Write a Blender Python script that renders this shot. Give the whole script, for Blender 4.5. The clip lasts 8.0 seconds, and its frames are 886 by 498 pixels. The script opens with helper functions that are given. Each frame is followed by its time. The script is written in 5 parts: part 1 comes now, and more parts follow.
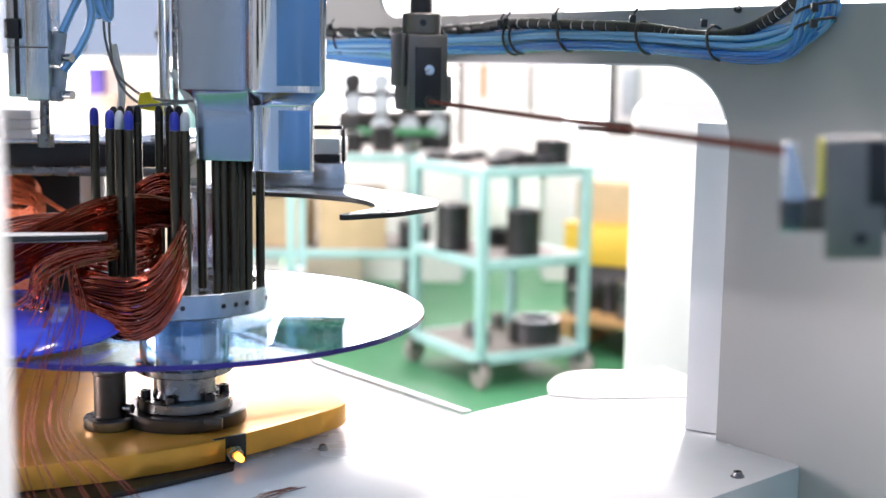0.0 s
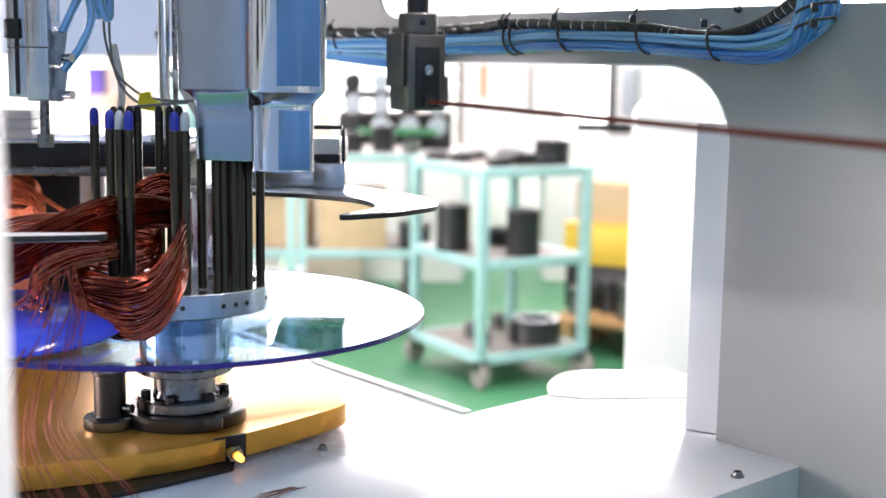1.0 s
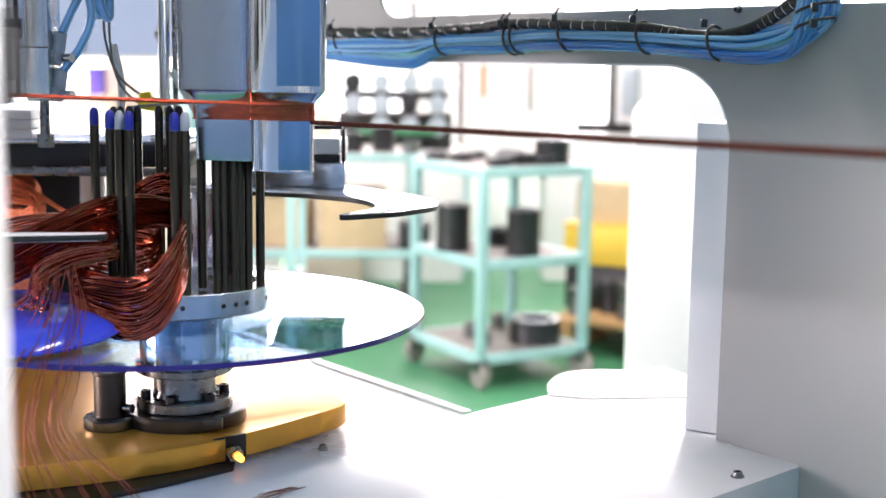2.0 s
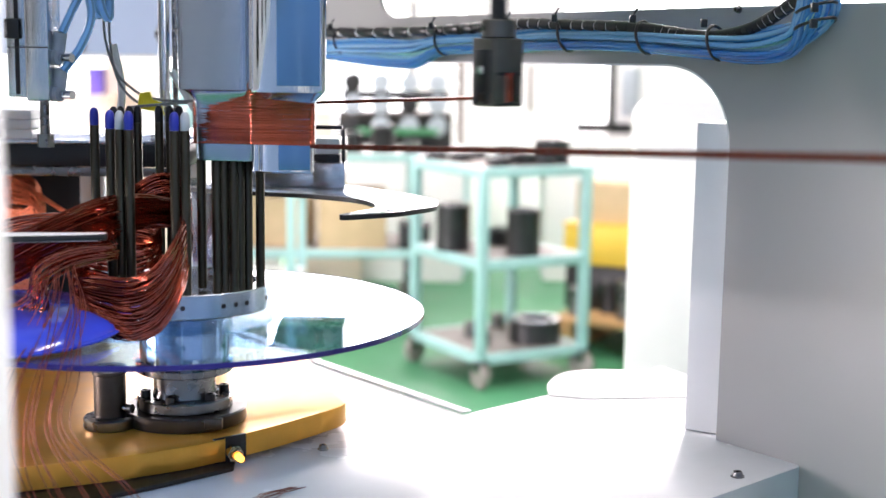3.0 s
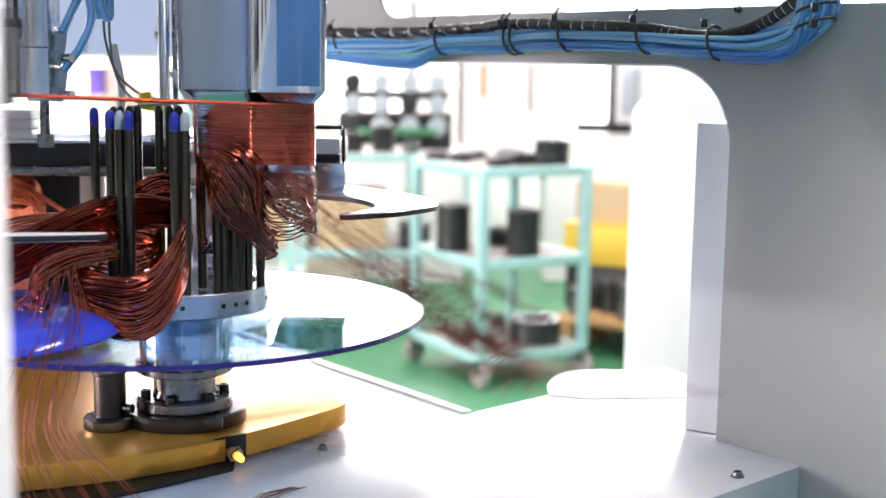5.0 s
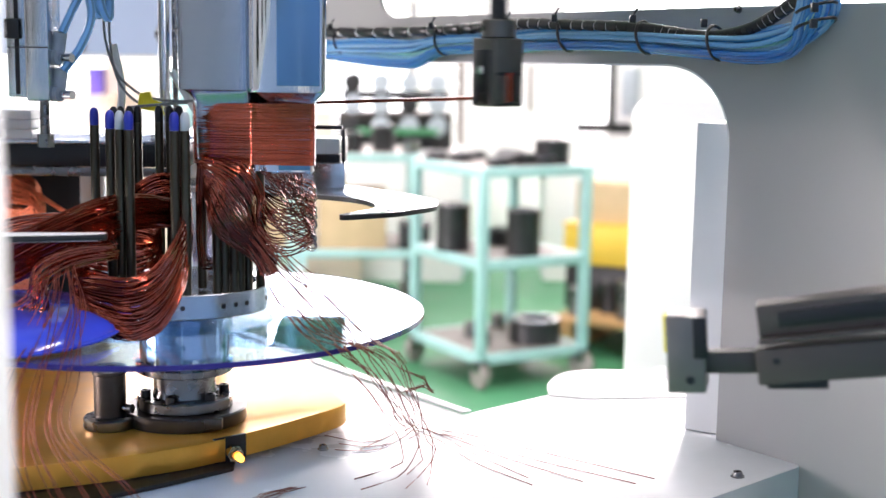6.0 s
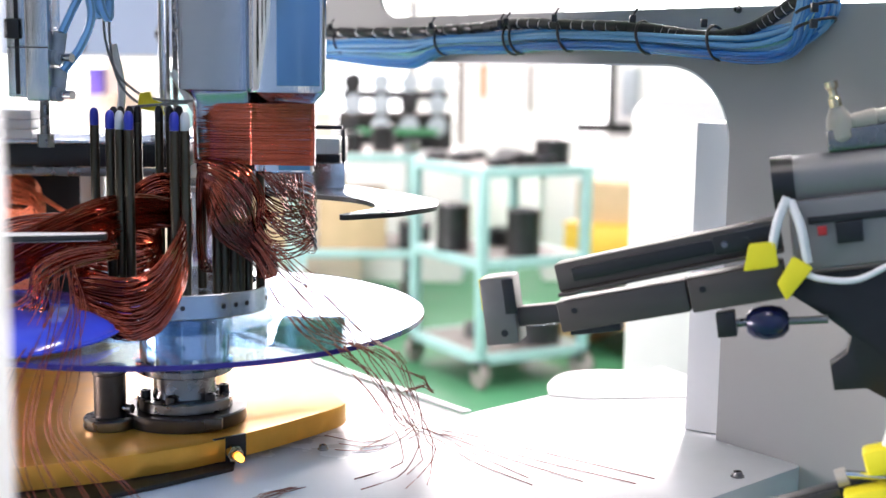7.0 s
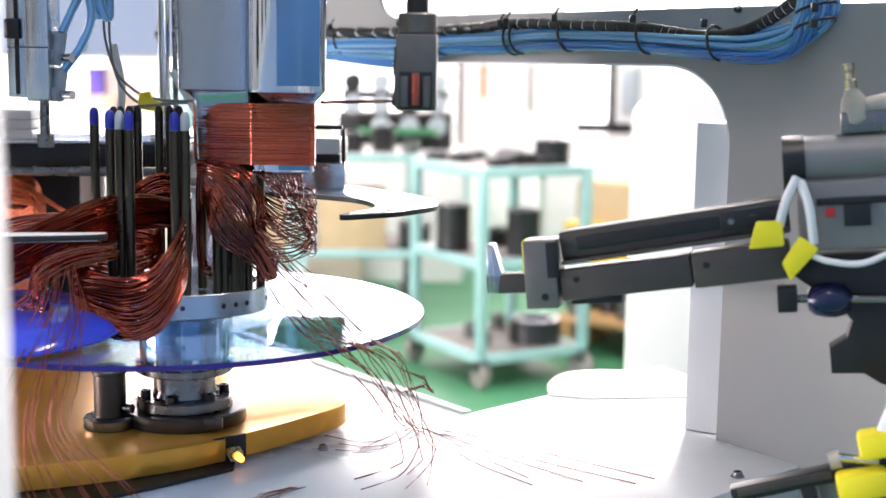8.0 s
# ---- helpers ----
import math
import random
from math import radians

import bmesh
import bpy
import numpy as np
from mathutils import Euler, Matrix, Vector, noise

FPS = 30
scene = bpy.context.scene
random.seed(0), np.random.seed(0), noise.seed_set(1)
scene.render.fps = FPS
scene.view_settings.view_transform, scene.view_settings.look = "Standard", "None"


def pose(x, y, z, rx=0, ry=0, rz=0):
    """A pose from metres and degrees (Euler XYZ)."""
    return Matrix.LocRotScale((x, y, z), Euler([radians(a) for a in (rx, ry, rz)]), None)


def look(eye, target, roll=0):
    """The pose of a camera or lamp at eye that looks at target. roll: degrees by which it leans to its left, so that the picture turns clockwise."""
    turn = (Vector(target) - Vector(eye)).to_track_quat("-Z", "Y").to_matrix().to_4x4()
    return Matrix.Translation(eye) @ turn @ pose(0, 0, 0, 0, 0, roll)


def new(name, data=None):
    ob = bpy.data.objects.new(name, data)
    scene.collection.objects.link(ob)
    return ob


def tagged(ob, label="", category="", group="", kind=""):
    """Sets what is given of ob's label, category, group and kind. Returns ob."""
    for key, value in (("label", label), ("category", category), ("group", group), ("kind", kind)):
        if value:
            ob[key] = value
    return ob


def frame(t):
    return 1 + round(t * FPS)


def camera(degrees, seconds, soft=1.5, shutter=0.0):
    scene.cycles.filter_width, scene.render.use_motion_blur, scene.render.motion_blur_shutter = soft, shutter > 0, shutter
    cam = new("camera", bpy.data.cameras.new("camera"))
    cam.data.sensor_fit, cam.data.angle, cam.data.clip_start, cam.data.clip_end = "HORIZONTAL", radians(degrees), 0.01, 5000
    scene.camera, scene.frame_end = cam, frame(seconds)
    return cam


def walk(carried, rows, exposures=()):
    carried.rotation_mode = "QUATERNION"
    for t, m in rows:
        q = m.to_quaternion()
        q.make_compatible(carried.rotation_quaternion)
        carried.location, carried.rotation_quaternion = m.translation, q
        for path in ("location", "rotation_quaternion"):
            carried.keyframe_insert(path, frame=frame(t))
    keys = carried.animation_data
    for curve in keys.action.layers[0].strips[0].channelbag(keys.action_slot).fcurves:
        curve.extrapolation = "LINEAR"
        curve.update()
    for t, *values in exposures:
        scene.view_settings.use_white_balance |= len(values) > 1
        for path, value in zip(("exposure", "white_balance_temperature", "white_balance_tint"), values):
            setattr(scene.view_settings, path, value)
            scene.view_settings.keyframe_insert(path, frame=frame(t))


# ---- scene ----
EYE = (0.0, 0.0, 1.17)
cam = camera(37.5, 8.0, soft=1.5, shutter=0.5)
AIM = (0.0, math.cos(radians(8.15)), 1.17 - math.sin(radians(8.15)))
walk(cam, [(0.0, look(EYE, AIM, 0.85)), (8.0, look(EYE, AIM, 0.85))], exposures=[(0.0, 0.0, 6950, 24), (8.0, 0.0, 6950, 24)])
cam.data.dof.use_dof = True
cam.data.dof.focus_distance = 0.90
cam.data.dof.aperture_fstop = 7.0

# ---- light: daylight through the window wall, lamps added at the side and overhead ----
world = bpy.data.worlds.new("world")
scene.world = world
world.use_nodes = True
wn = world.node_tree
sky = wn.nodes.new("ShaderNodeTexSky")
sky.sky_type, sky.sun_disc = "NISHITA", False
sky.sun_elevation, sky.sun_rotation = radians(48), radians(20)
wn.links.new(sky.outputs[0], wn.nodes["Background"].inputs[0])
wn.nodes["Background"].inputs[1].default_value = 0.10


def area_lamp(name, m, sx, sy, watts, color=(1, 1, 1)):
    data = bpy.data.lights.new(name, "AREA")
    data.shape, data.size, data.size_y, data.energy, data.color = "RECTANGLE", sx, sy, watts, color
    ob = new(name, data)
    ob.matrix_world = m
    return ob


area_lamp("window_light", look((0.5, 8.7, 2.2), (0.2, 0, 1.2)), 10.0, 2.9, 620, (1.0, 0.98, 0.965))
# Added fill from the left; the wall there has no window.
area_lamp("side_window_light", look((-5.6, 0.3, 1.5), (0.2, 1.05, 0.9)), 3.0, 2.2, 560, (0.96, 0.965, 1.0))
# Unseen lamps added overhead; the 130 W one brightens the guard panel.
LAMPS = ((1.3, 2.6, 110), (-1.5, 4.6, 110), (1.0, 5.2, 110), (1.75, 0.15, 130), (-0.72, -0.35, 30))
for lx, ly, watts in LAMPS:
    area_lamp("tube_light", look((lx, ly, 4.36), (lx, ly + 0.001, 0)), 0.07, 1.4, watts)


# ---- materials ----
def mat(name, color, rough=0.5, metal=0.0, vary=0.0, scale=40.0, bump=0.0, bump_scale=200.0, stretch=(1, 1, 1),
        rough_vary=0.0, island=0.0, coat=0.0, spec=0.5):
    m = bpy.data.materials.new(name)
    m.use_nodes = True
    nt = m.node_tree
    b = nt.nodes["Principled BSDF"]
    b.inputs["Base Color"].default_value = (*color, 1)
    b.inputs["Roughness"].default_value = rough
    b.inputs["Metallic"].default_value = metal
    b.inputs["Coat Weight"].default_value = coat
    b.inputs["Specular IOR Level"].default_value = spec
    tc = nt.nodes.new("ShaderNodeTexCoord")
    mp = nt.nodes.new("ShaderNodeMapping")
    mp.inputs["Scale"].default_value = stretch
    nt.links.new(tc.outputs["Object"], mp.inputs[0])
    if vary or rough_vary:
        n1 = nt.nodes.new("ShaderNodeTexNoise")
        n1.inputs["Scale"].default_value, n1.inputs["Detail"].default_value = scale, 6
        nt.links.new(mp.outputs[0], n1.inputs["Vector"])
        n2 = nt.nodes.new("ShaderNodeTexNoise")
        n2.inputs["Scale"].default_value, n2.inputs["Detail"].default_value = scale * 0.13, 3
        nt.links.new(mp.outputs[0], n2.inputs["Vector"])
        mx = nt.nodes.new("ShaderNodeMath")
        mx.operation = "ADD"
        nt.links.new(n1.outputs["Fac"], mx.inputs[0])
        nt.links.new(n2.outputs["Fac"], mx.inputs[1])
        if vary:
            hs = nt.nodes.new("ShaderNodeHueSaturation")
            hs.inputs["Color"].default_value = (*color, 1)
            mr = nt.nodes.new("ShaderNodeMapRange")
            mr.inputs[1].default_value, mr.inputs[2].default_value = 0.6, 1.4
            mr.inputs[3].default_value, mr.inputs[4].default_value = 1 - vary, 1 + vary
            nt.links.new(mx.outputs[0], mr.inputs[0])
            val = mr.outputs[0]
            if island:
                ge = nt.nodes.new("ShaderNodeNewGeometry")
                m2 = nt.nodes.new("ShaderNodeMapRange")
                m2.inputs[3].default_value, m2.inputs[4].default_value = 1 - island, 1 + island
                nt.links.new(ge.outputs["Random Per Island"], m2.inputs[0])
                mu = nt.nodes.new("ShaderNodeMath")
                mu.operation = "MULTIPLY"
                nt.links.new(val, mu.inputs[0])
                nt.links.new(m2.outputs[0], mu.inputs[1])
                val = mu.outputs[0]
            nt.links.new(val, hs.inputs["Value"])
            nt.links.new(hs.outputs[0], b.inputs["Base Color"])
        if rough_vary:
            r = nt.nodes.new("ShaderNodeMapRange")
            r.inputs[1].default_value, r.inputs[2].default_value = 0.6, 1.4
            r.inputs[3].default_value, r.inputs[4].default_value = max(0.02, rough - rough_vary), rough + rough_vary
            nt.links.new(mx.outputs[0], r.inputs[0])
            nt.links.new(r.outputs[0], b.inputs["Roughness"])
    if bump:
        nb = nt.nodes.new("ShaderNodeTexNoise")
        nb.inputs["Scale"].default_value = bump_scale
        nt.links.new(mp.outputs[0], nb.inputs["Vector"])
        bp = nt.nodes.new("ShaderNodeBump")
        bp.inputs["Strength"].default_value, bp.inputs["Distance"].default_value = bump, 0.001
        nt.links.new(nb.outputs["Fac"], bp.inputs["Height"])
        nt.links.new(bp.outputs[0], b.inputs["Normal"])
    return m


def glow(name, color, strength):
    m = mat(name, color)
    b = m.node_tree.nodes["Principled BSDF"]
    b.inputs["Emission Color"].default_value = (*color, 1)
    b.inputs["Emission Strength"].default_value = strength
    return m


def clear(name, color, rough=0.0, ior=1.49):
    m = mat(name, color, rough)
    b = m.node_tree.nodes["Principled BSDF"]
    b.inputs["Transmission Weight"].default_value = 1.0
    b.inputs["IOR"].default_value = ior
    return m


M_FORMER = mat("milled_former_aluminium", (0.40, 0.46, 0.56), 0.22, 1.0, 0.04, 300, 0.05, 900, (1, 1, 0.05), 0.03)
M_FACEBLUE = mat("blue_semi_gloss_face", (0.15, 0.32, 0.56), 0.2, 0.7, 0.06, 60, 0.03, 300, (1, 1, 0.3), 0.04)
M_ARM = mat("worn_arm_steel", (0.085, 0.075, 0.070), 0.46, 0.55, 0.22, 70, 0.06, 400, (0.15, 1, 1), 0.1)
M_JAW = mat("ground_jaw_steel", (0.19, 0.18, 0.17), 0.38, 0.7, 0.12, 90, 0.04, 500, (1, 1, 1), 0.08)
M_ALU = mat("milled_aluminium", (0.62, 0.65, 0.69), 0.24, 1.0, 0.03, 300, 0.05, 900, (1, 1, 0.05), 0.03)
M_ALU_POL = mat("polished_aluminium", (0.72, 0.74, 0.78), 0.09, 1.0, 0.04, 200, 0.03, 600, (1, 1, 0.05), 0.02)
M_STEEL = mat("ground_steel", (0.22, 0.22, 0.22), 0.28, 1.0, 0.12, 120, 0.04, 700, (1, 1, 1), 0.08)
M_NOZZLE = mat("grey_tool_steel", (0.15, 0.14, 0.13), 0.42, 0.9, 0.15, 120, 0.05, 600, (1, 1, 1), 0.06)
M_DARKSTEEL = mat("blued_steel", (0.075, 0.066, 0.06), 0.36, 0.85, 0.25, 90, 0.05, 500, (1, 1, 1), 0.1)
M_ROD = mat("oiled_steel_rod", (0.068, 0.062, 0.047), 0.36, 0.95, 0.2, 80, 0.03, 400, (1, 1, 0.2), 0.08)
M_BLACK = mat("black_plastic", (0.010, 0.010, 0.012), 0.34, 0.0, 0.2, 150, 0.04, 800)
M_BLACKPLATE = mat("black_anodised_plate", (0.02, 0.02, 0.022), 0.35, 0.3, 0.2, 60, 0.04, 700)
M_TIPBLUE = mat("blue_tip_plastic", (0.016, 0.030, 0.36), 0.4, 0.0, 0.1, 200, 0.03, 900)
M_TIPWHITE = mat("grey_white_tip_plastic", (0.42, 0.47, 0.52), 0.45, 0.0, 0.08, 200)
M_COPPER = mat("enamelled_copper", (0.38, 0.064, 0.030), 0.17, 0.92, 0.15, 120, 0.0, 100, (1, 1, 1), 0.05, 0.45, coat=0.8)
M_COPPER_OLD = mat("bright_copper", (0.78, 0.21, 0.10), 0.3, 0.35, 0.15, 120, 0.0, 100, (1, 1, 1), 0.06, 0.3)
M_GOLD = mat("gold_anodised_aluminium", (0.88, 0.41, 0.055), 0.34, 0.55, 0.16, 45, 0.05, 500, (1, 1, 1), 0.08)
M_PAINT = mat("white_powder_coat", (0.78, 0.78, 0.78), 0.32, 0.0, 0.05, 18, 0.06, 350, (1, 1, 1), 0.06)
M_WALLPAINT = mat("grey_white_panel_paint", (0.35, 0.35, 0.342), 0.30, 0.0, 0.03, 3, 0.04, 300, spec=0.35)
M_BENCH = mat("bench_white_paint", (0.60, 0.62, 0.64), 0.25, 0.0, 0.05, 25, 0.04, 300, (1, 1, 1), 0.07)
M_DISC = clear("clear_blue_acrylic", (0.34, 0.63, 0.96))
M_RIM = mat("acrylic_cut_edge", (0.022, 0.014, 0.17), 0.22, 0.0, 0.1, 100, coat=0.3)
M_BLUETUBE = mat("blue_pneumatic_hose", (0.20, 0.50, 0.86), 0.18, 0.0, 0.2, 60, 0.0, 100, (1, 1, 1), 0.05, 0.35, coat=0.5)


def hose_material():
    """Translucent blue hose whose tone differs from hose to hose."""
    m = mat("blue_bundle_hose", (0.1, 0.36, 0.76), 0.14, coat=0.6)
    nt = m.node_tree
    b = nt.nodes["Principled BSDF"]
    info = nt.nodes.new("ShaderNodeObjectInfo")
    ramp = nt.nodes.new("ShaderNodeValToRGB")
    ramp.color_ramp.elements[0].color = (0.02, 0.17, 0.58, 1)
    ramp.color_ramp.elements[1].color = (0.36, 0.70, 0.93, 1)
    e = ramp.color_ramp.elements.new(0.55)
    e.color = (0.06, 0.34, 0.78, 1)
    nt.links.new(info.outputs["Random"], ramp.inputs[0])
    nt.links.new(ramp.outputs[0], b.inputs["Base Color"])
    b.inputs["Transmission Weight"].default_value = 0.25
    b.inputs["Subsurface Weight"].default_value = 0.0
    return m


M_GREYCAST = mat("grey_painted_casting", (0.20, 0.195, 0.20), 0.42, 0.2, 0.1, 40, 0.06, 300, (1, 1, 1), 0.08)
M_BUNDLE = hose_material()
M_WIREEND = mat("dull_copper", (0.20, 0.045, 0.028), 0.40, 0.5, 0.2, 120)
M_FITTING = mat("grey_beige_plastic", (0.40, 0.37, 0.32), 0.5, 0.0, 0.1, 60, 0.03, 300)
M_BLUEKNOB = mat("dark_blue_knob", (0.008, 0.012, 0.055), 0.2, 0.2, 0.1, 60, coat=0.3)
M_GREENHOSE = mat("pale_green_hose", (0.25, 0.62, 0.55), 0.3)
M_TURQ = mat("turquoise_paint", (0.37, 0.62, 0.61), 0.45, 0.0, 0.1, 20, 0.05, 200)
M_FLOOR = mat("green_epoxy_floor", (0.05, 0.24, 0.115), 0.45, 0.0, 0.14, 3, 0.02, 60, (1, 1, 1), 0.12)
M_REFLECTWALL = mat("blue_wall_for_reflections", (0.13, 0.20, 0.32), 0.7, 0.0, 0.05, 3, 0.05, 60)
M_WALLTONE = mat("blue_grey_wall_tone", (0.17, 0.22, 0.31), 0.35, 0.0, 0.06, 9, 0.04, 300, (1, 1, 1), 0.06)
M_VIOLET = mat("violet_plastic", (0.16, 0.10, 0.52), 0.4, 0.0, 0.08, 12)
M_PEACH = mat("pale_peach_card", (0.82, 0.68, 0.56), 0.7, 0.0, 0.08, 12)
# Greyer than the window wall so unseen surfaces bounce less light.
M_ROOMGREY = mat("fill_cutting_grey", (0.30, 0.30, 0.30), 0.7, 0.0, 0.05, 3, 0.05, 60)
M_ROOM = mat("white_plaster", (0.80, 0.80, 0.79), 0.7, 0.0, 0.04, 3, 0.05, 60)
M_CARD = mat("cardboard", (0.58, 0.42, 0.25), 0.75, 0.0, 0.12, 14, 0.05, 120)
M_WOOD = mat("pallet_wood", (0.45, 0.27, 0.11), 0.7, 0.0, 0.2, 14, 0.1, 100, (1, 8, 8))
M_YELLOW = mat("yellow_label_paper", (0.85, 0.72, 0.02), 0.55, 0.0, 0.06, 60, 0.03, 300)
M_YELBOX = mat("yellow_plastic_crate", (0.85, 0.55, 0.06), 0.45, 0.0, 0.1, 8)
M_WIREWHITE = mat("white_cable_sheath", (0.75, 0.76, 0.78), 0.4, 0.0, 0.05, 80)
M_WIREGREY = mat("grey_cable_sheath", (0.20, 0.21, 0.23), 0.45, 0.0, 0.1, 80)
M_CASTING = mat("dark_cast_iron", (0.035, 0.034, 0.036), 0.45, 0.5, 0.3, 20, 0.1, 150)
M_GREYSHELF = mat("worn_grey_shelf", (0.30, 0.27, 0.25), 0.6, 0.0, 0.2, 12)
M_BLUEPLASTIC = mat("blue_glossy_plastic", (0.03, 0.06, 0.55), 0.12, 0.0, 0.06, 20, coat=0.5)
M_ORANGE = mat("orange_paint", (0.75, 0.22, 0.05), 0.5, 0.0, 0.08, 10)
M_RED = mat("red_plastic", (0.6, 0.03, 0.03), 0.4, 0.0, 0.08, 40)
M_BRASS = mat("nickel_brass", (0.55, 0.45, 0.30), 0.25, 1.0, 0.1, 100)
M_AMBER = glow("amber_lamp", (1.0, 0.42, 0.06), 4.0)
M_SKYGLASS = glow("bright_sky_backdrop", (0.90, 0.96, 1.0), 3.0)


# ---- mesh helpers ----
def rounded(pts, r, n=5):
    """Round the corners of a closed outline."""
    out = []
    for i, p in enumerate(pts):
        p, a, b = Vector(p), Vector(pts[i - 1]), Vector(pts[(i + 1) % len(pts)])
        k = min(r, (a - p).length * 0.49, (b - p).length * 0.49)
        s, e = p + (a - p).normalized() * k, p + (b - p).normalized() * k
        for j in range(n + 1):
            f = j / n
            out.append(tuple((1 - f) ** 2 * s + 2 * f * (1 - f) * p + f * f * e))
    return out


def smooth(pts, n):
    """n points on a smooth open line through pts."""
    p = [Vector(q) for q in pts]
    p = [2 * p[0] - p[1]] + p + [2 * p[-1] - p[-2]]
    out = []
    for k in range(n):
        f = k / (n - 1) * (len(p) - 3)
        i = min(int(f), len(p) - 4)
        t = f - i
        a, b, c, d = p[i:i + 4]
        out.append(0.5 * (2 * b + (c - a) * t + (2 * a - 5 * b + 4 * c - d) * t * t + (3 * b - a - 3 * c + d) * t ** 3))
    return out


def add_prism(bm, pts, z0, z1, bevel=0.0, m=None):
    vs = [bm.verts.new((x, y, z0)) for x, y in pts]
    f = bm.faces.new(vs)
    ex = bmesh.ops.extrude_face_region(bm, geom=[f])
    up = [v for v in ex["geom"] if isinstance(v, bmesh.types.BMVert)]
    for v in up:
        v.co.z = z1
    allv = vs + up
    if bevel:
        es = {e for v in allv for e in v.link_edges if abs(e.verts[0].co.z - e.verts[1].co.z) < 1e-7 or len(pts) <= 8}
        nv = bmesh.ops.bevel(bm, geom=list(es), offset=bevel, segments=2, affect="EDGES", profile=0.5)
        allv = list({v for v in allv if v.is_valid} | {v for v in nv["verts"] if v.is_valid})
    if m is not None:
        bmesh.ops.transform(bm, matrix=m, verts=allv)
    return bm


def add_box(bm, c, s, bevel=0.0, m=None):
    hx, hy = s[0] / 2, s[1] / 2
    t = Matrix.Translation(c)
    return add_prism(bm, [(-hx, -hy), (hx, -hy), (hx, hy), (-hx, hy)], -s[2] / 2, s[2] / 2, bevel, (m @ t) if m is not None else t)


def add_lathe(bm, profile, seg=32, m=None):
    """Turned body from (radius, height) pairs, from the bottom up."""
    rings = []
    loop = len(profile) > 2 and profile[0] == profile[-1]
    if loop:
        profile = profile[:-1]
    for r, z in profile:
        if r < 1e-6:
            rings.append([bm.verts.new((0, 0, z))])
        else:
            rings.append([bm.verts.new((r * math.cos(2 * math.pi * i / seg), r * math.sin(2 * math.pi * i / seg), z)) for i in range(seg)])
    for a, b in zip(rings, rings[1:] + (rings[:1] if loop else [])):
        for i in range(seg):
            j = (i + 1) % seg
            if len(a) == 1 and len(b) == 1:
                continue
            if len(a) == 1:
                bm.faces.new((a[0], b[j], b[i]))
            elif len(b) == 1:
                bm.faces.new((a[i], a[j], b[0]))
            else:
                bm.faces.new((a[i], a[j], b[j], b[i]))
    for ring, flip in () if loop else ((rings[0], True), (rings[-1], False)):
        if len(ring) > 1:
            bm.faces.new(ring[::-1] if flip else ring)
    if m is not None:
        bmesh.ops.transform(bm, matrix=m, verts=[v for r in rings for v in r])
    return bm


def add_rod(bm, a, b, r, seg=12, r2=None):
    a, b = Vector(a), Vector(b)
    m = Matrix.Translation(a) @ (b - a).to_track_quat("Z", "Y").to_matrix().to_4x4()
    return add_lathe(bm, [(r, 0), (r if r2 is None else r2, (b - a).length)], seg, m)


def add_tube(bm, pts, r, seg=6, closed=False):
    pts = [Vector(p) for p in pts]
    n = len(pts)
    rings, side = [], None
    for i, p in enumerate(pts):
        d = (pts[(i + 1) % n] - pts[i - 1]) if closed else (pts[min(i + 1, n - 1)] - pts[max(i - 1, 0)])
        d = d.normalized() if d.length > 1e-9 else Vector((0, 0, 1))
        if side is None:
            side = d.orthogonal().normalized()
        side = (side - d * side.dot(d))
        side = side.normalized() if side.length > 1e-6 else d.orthogonal().normalized()
        up = d.cross(side)
        rings.append([bm.verts.new(p + r * (math.cos(2 * math.pi * k / seg) * side + math.sin(2 * math.pi * k / seg) * up)) for k in range(seg)])
    pairs = list(zip(rings, rings[1:])) + ([(rings[-1], rings[0])] if closed else [])
    for a, b in pairs:
        for k in range(seg):
            j = (k + 1) % seg
            bm.faces.new((a[k], a[j], b[j], b[k]))
    if not closed:
        bm.faces.new(rings[0][::-1])
        bm.faces.new(rings[-1])
    return bm


def part(name, bm, material, parent=None, label="", flat=False, at=None):
    bmesh.ops.recalc_face_normals(bm, faces=bm.faces)
    me = bpy.data.meshes.new(name)
    bm.to_mesh(me)
    bm.free()
    for p in me.polygons:
        p.use_smooth = not flat
    me.materials.append(material)
    if not flat:
        me.set_sharp_from_angle(angle=radians(32))
    ob = new(name, me)
    if parent is not None:
        ob.parent = parent
    if at is not None:
        ob.matrix_basis = at
    if label:
        tagged(ob, label)
    return ob


def empty(name, label, category, at=None, group="", kind=""):
    ob = new(name)
    ob.empty_display_size = 0.02
    if at is not None:
        ob.matrix_basis = at
    return tagged(ob, label, category, group, kind)


def B():
    return bmesh.new()


def setting(name, bm, material, label, category, flat=False):
    return tagged(part(name, bm, material, flat=flat), label, category, kind="structure")


# ---- the workshop round the machine ----
setting("floor", add_box(B(), (0, 3, -0.05), (14, 14, 0.1)), M_FLOOR, "glossy green epoxy workshop floor", "floor")
setting("ceiling", add_box(B(), (0, 3, 4.55), (14, 14, 0.1)), M_ROOMGREY, "unseen workshop ceiling, grey to cut bounce light", "ceiling")
bm = B()
add_box(bm, (0, 9.1, 0.3), (14, 0.2, 0.6))
add_box(bm, (0, 9.1, 4.1), (14, 0.2, 0.8))
for wx in (-6.7, -3.4, -0.1, 3.2, 6.7):
    add_box(bm, (wx, 9.1, 2.15), (0.35, 0.19, 3.1))
setting("wall_north", bm, M_ROOM, "white workshop wall with a long band of windows", "wall")
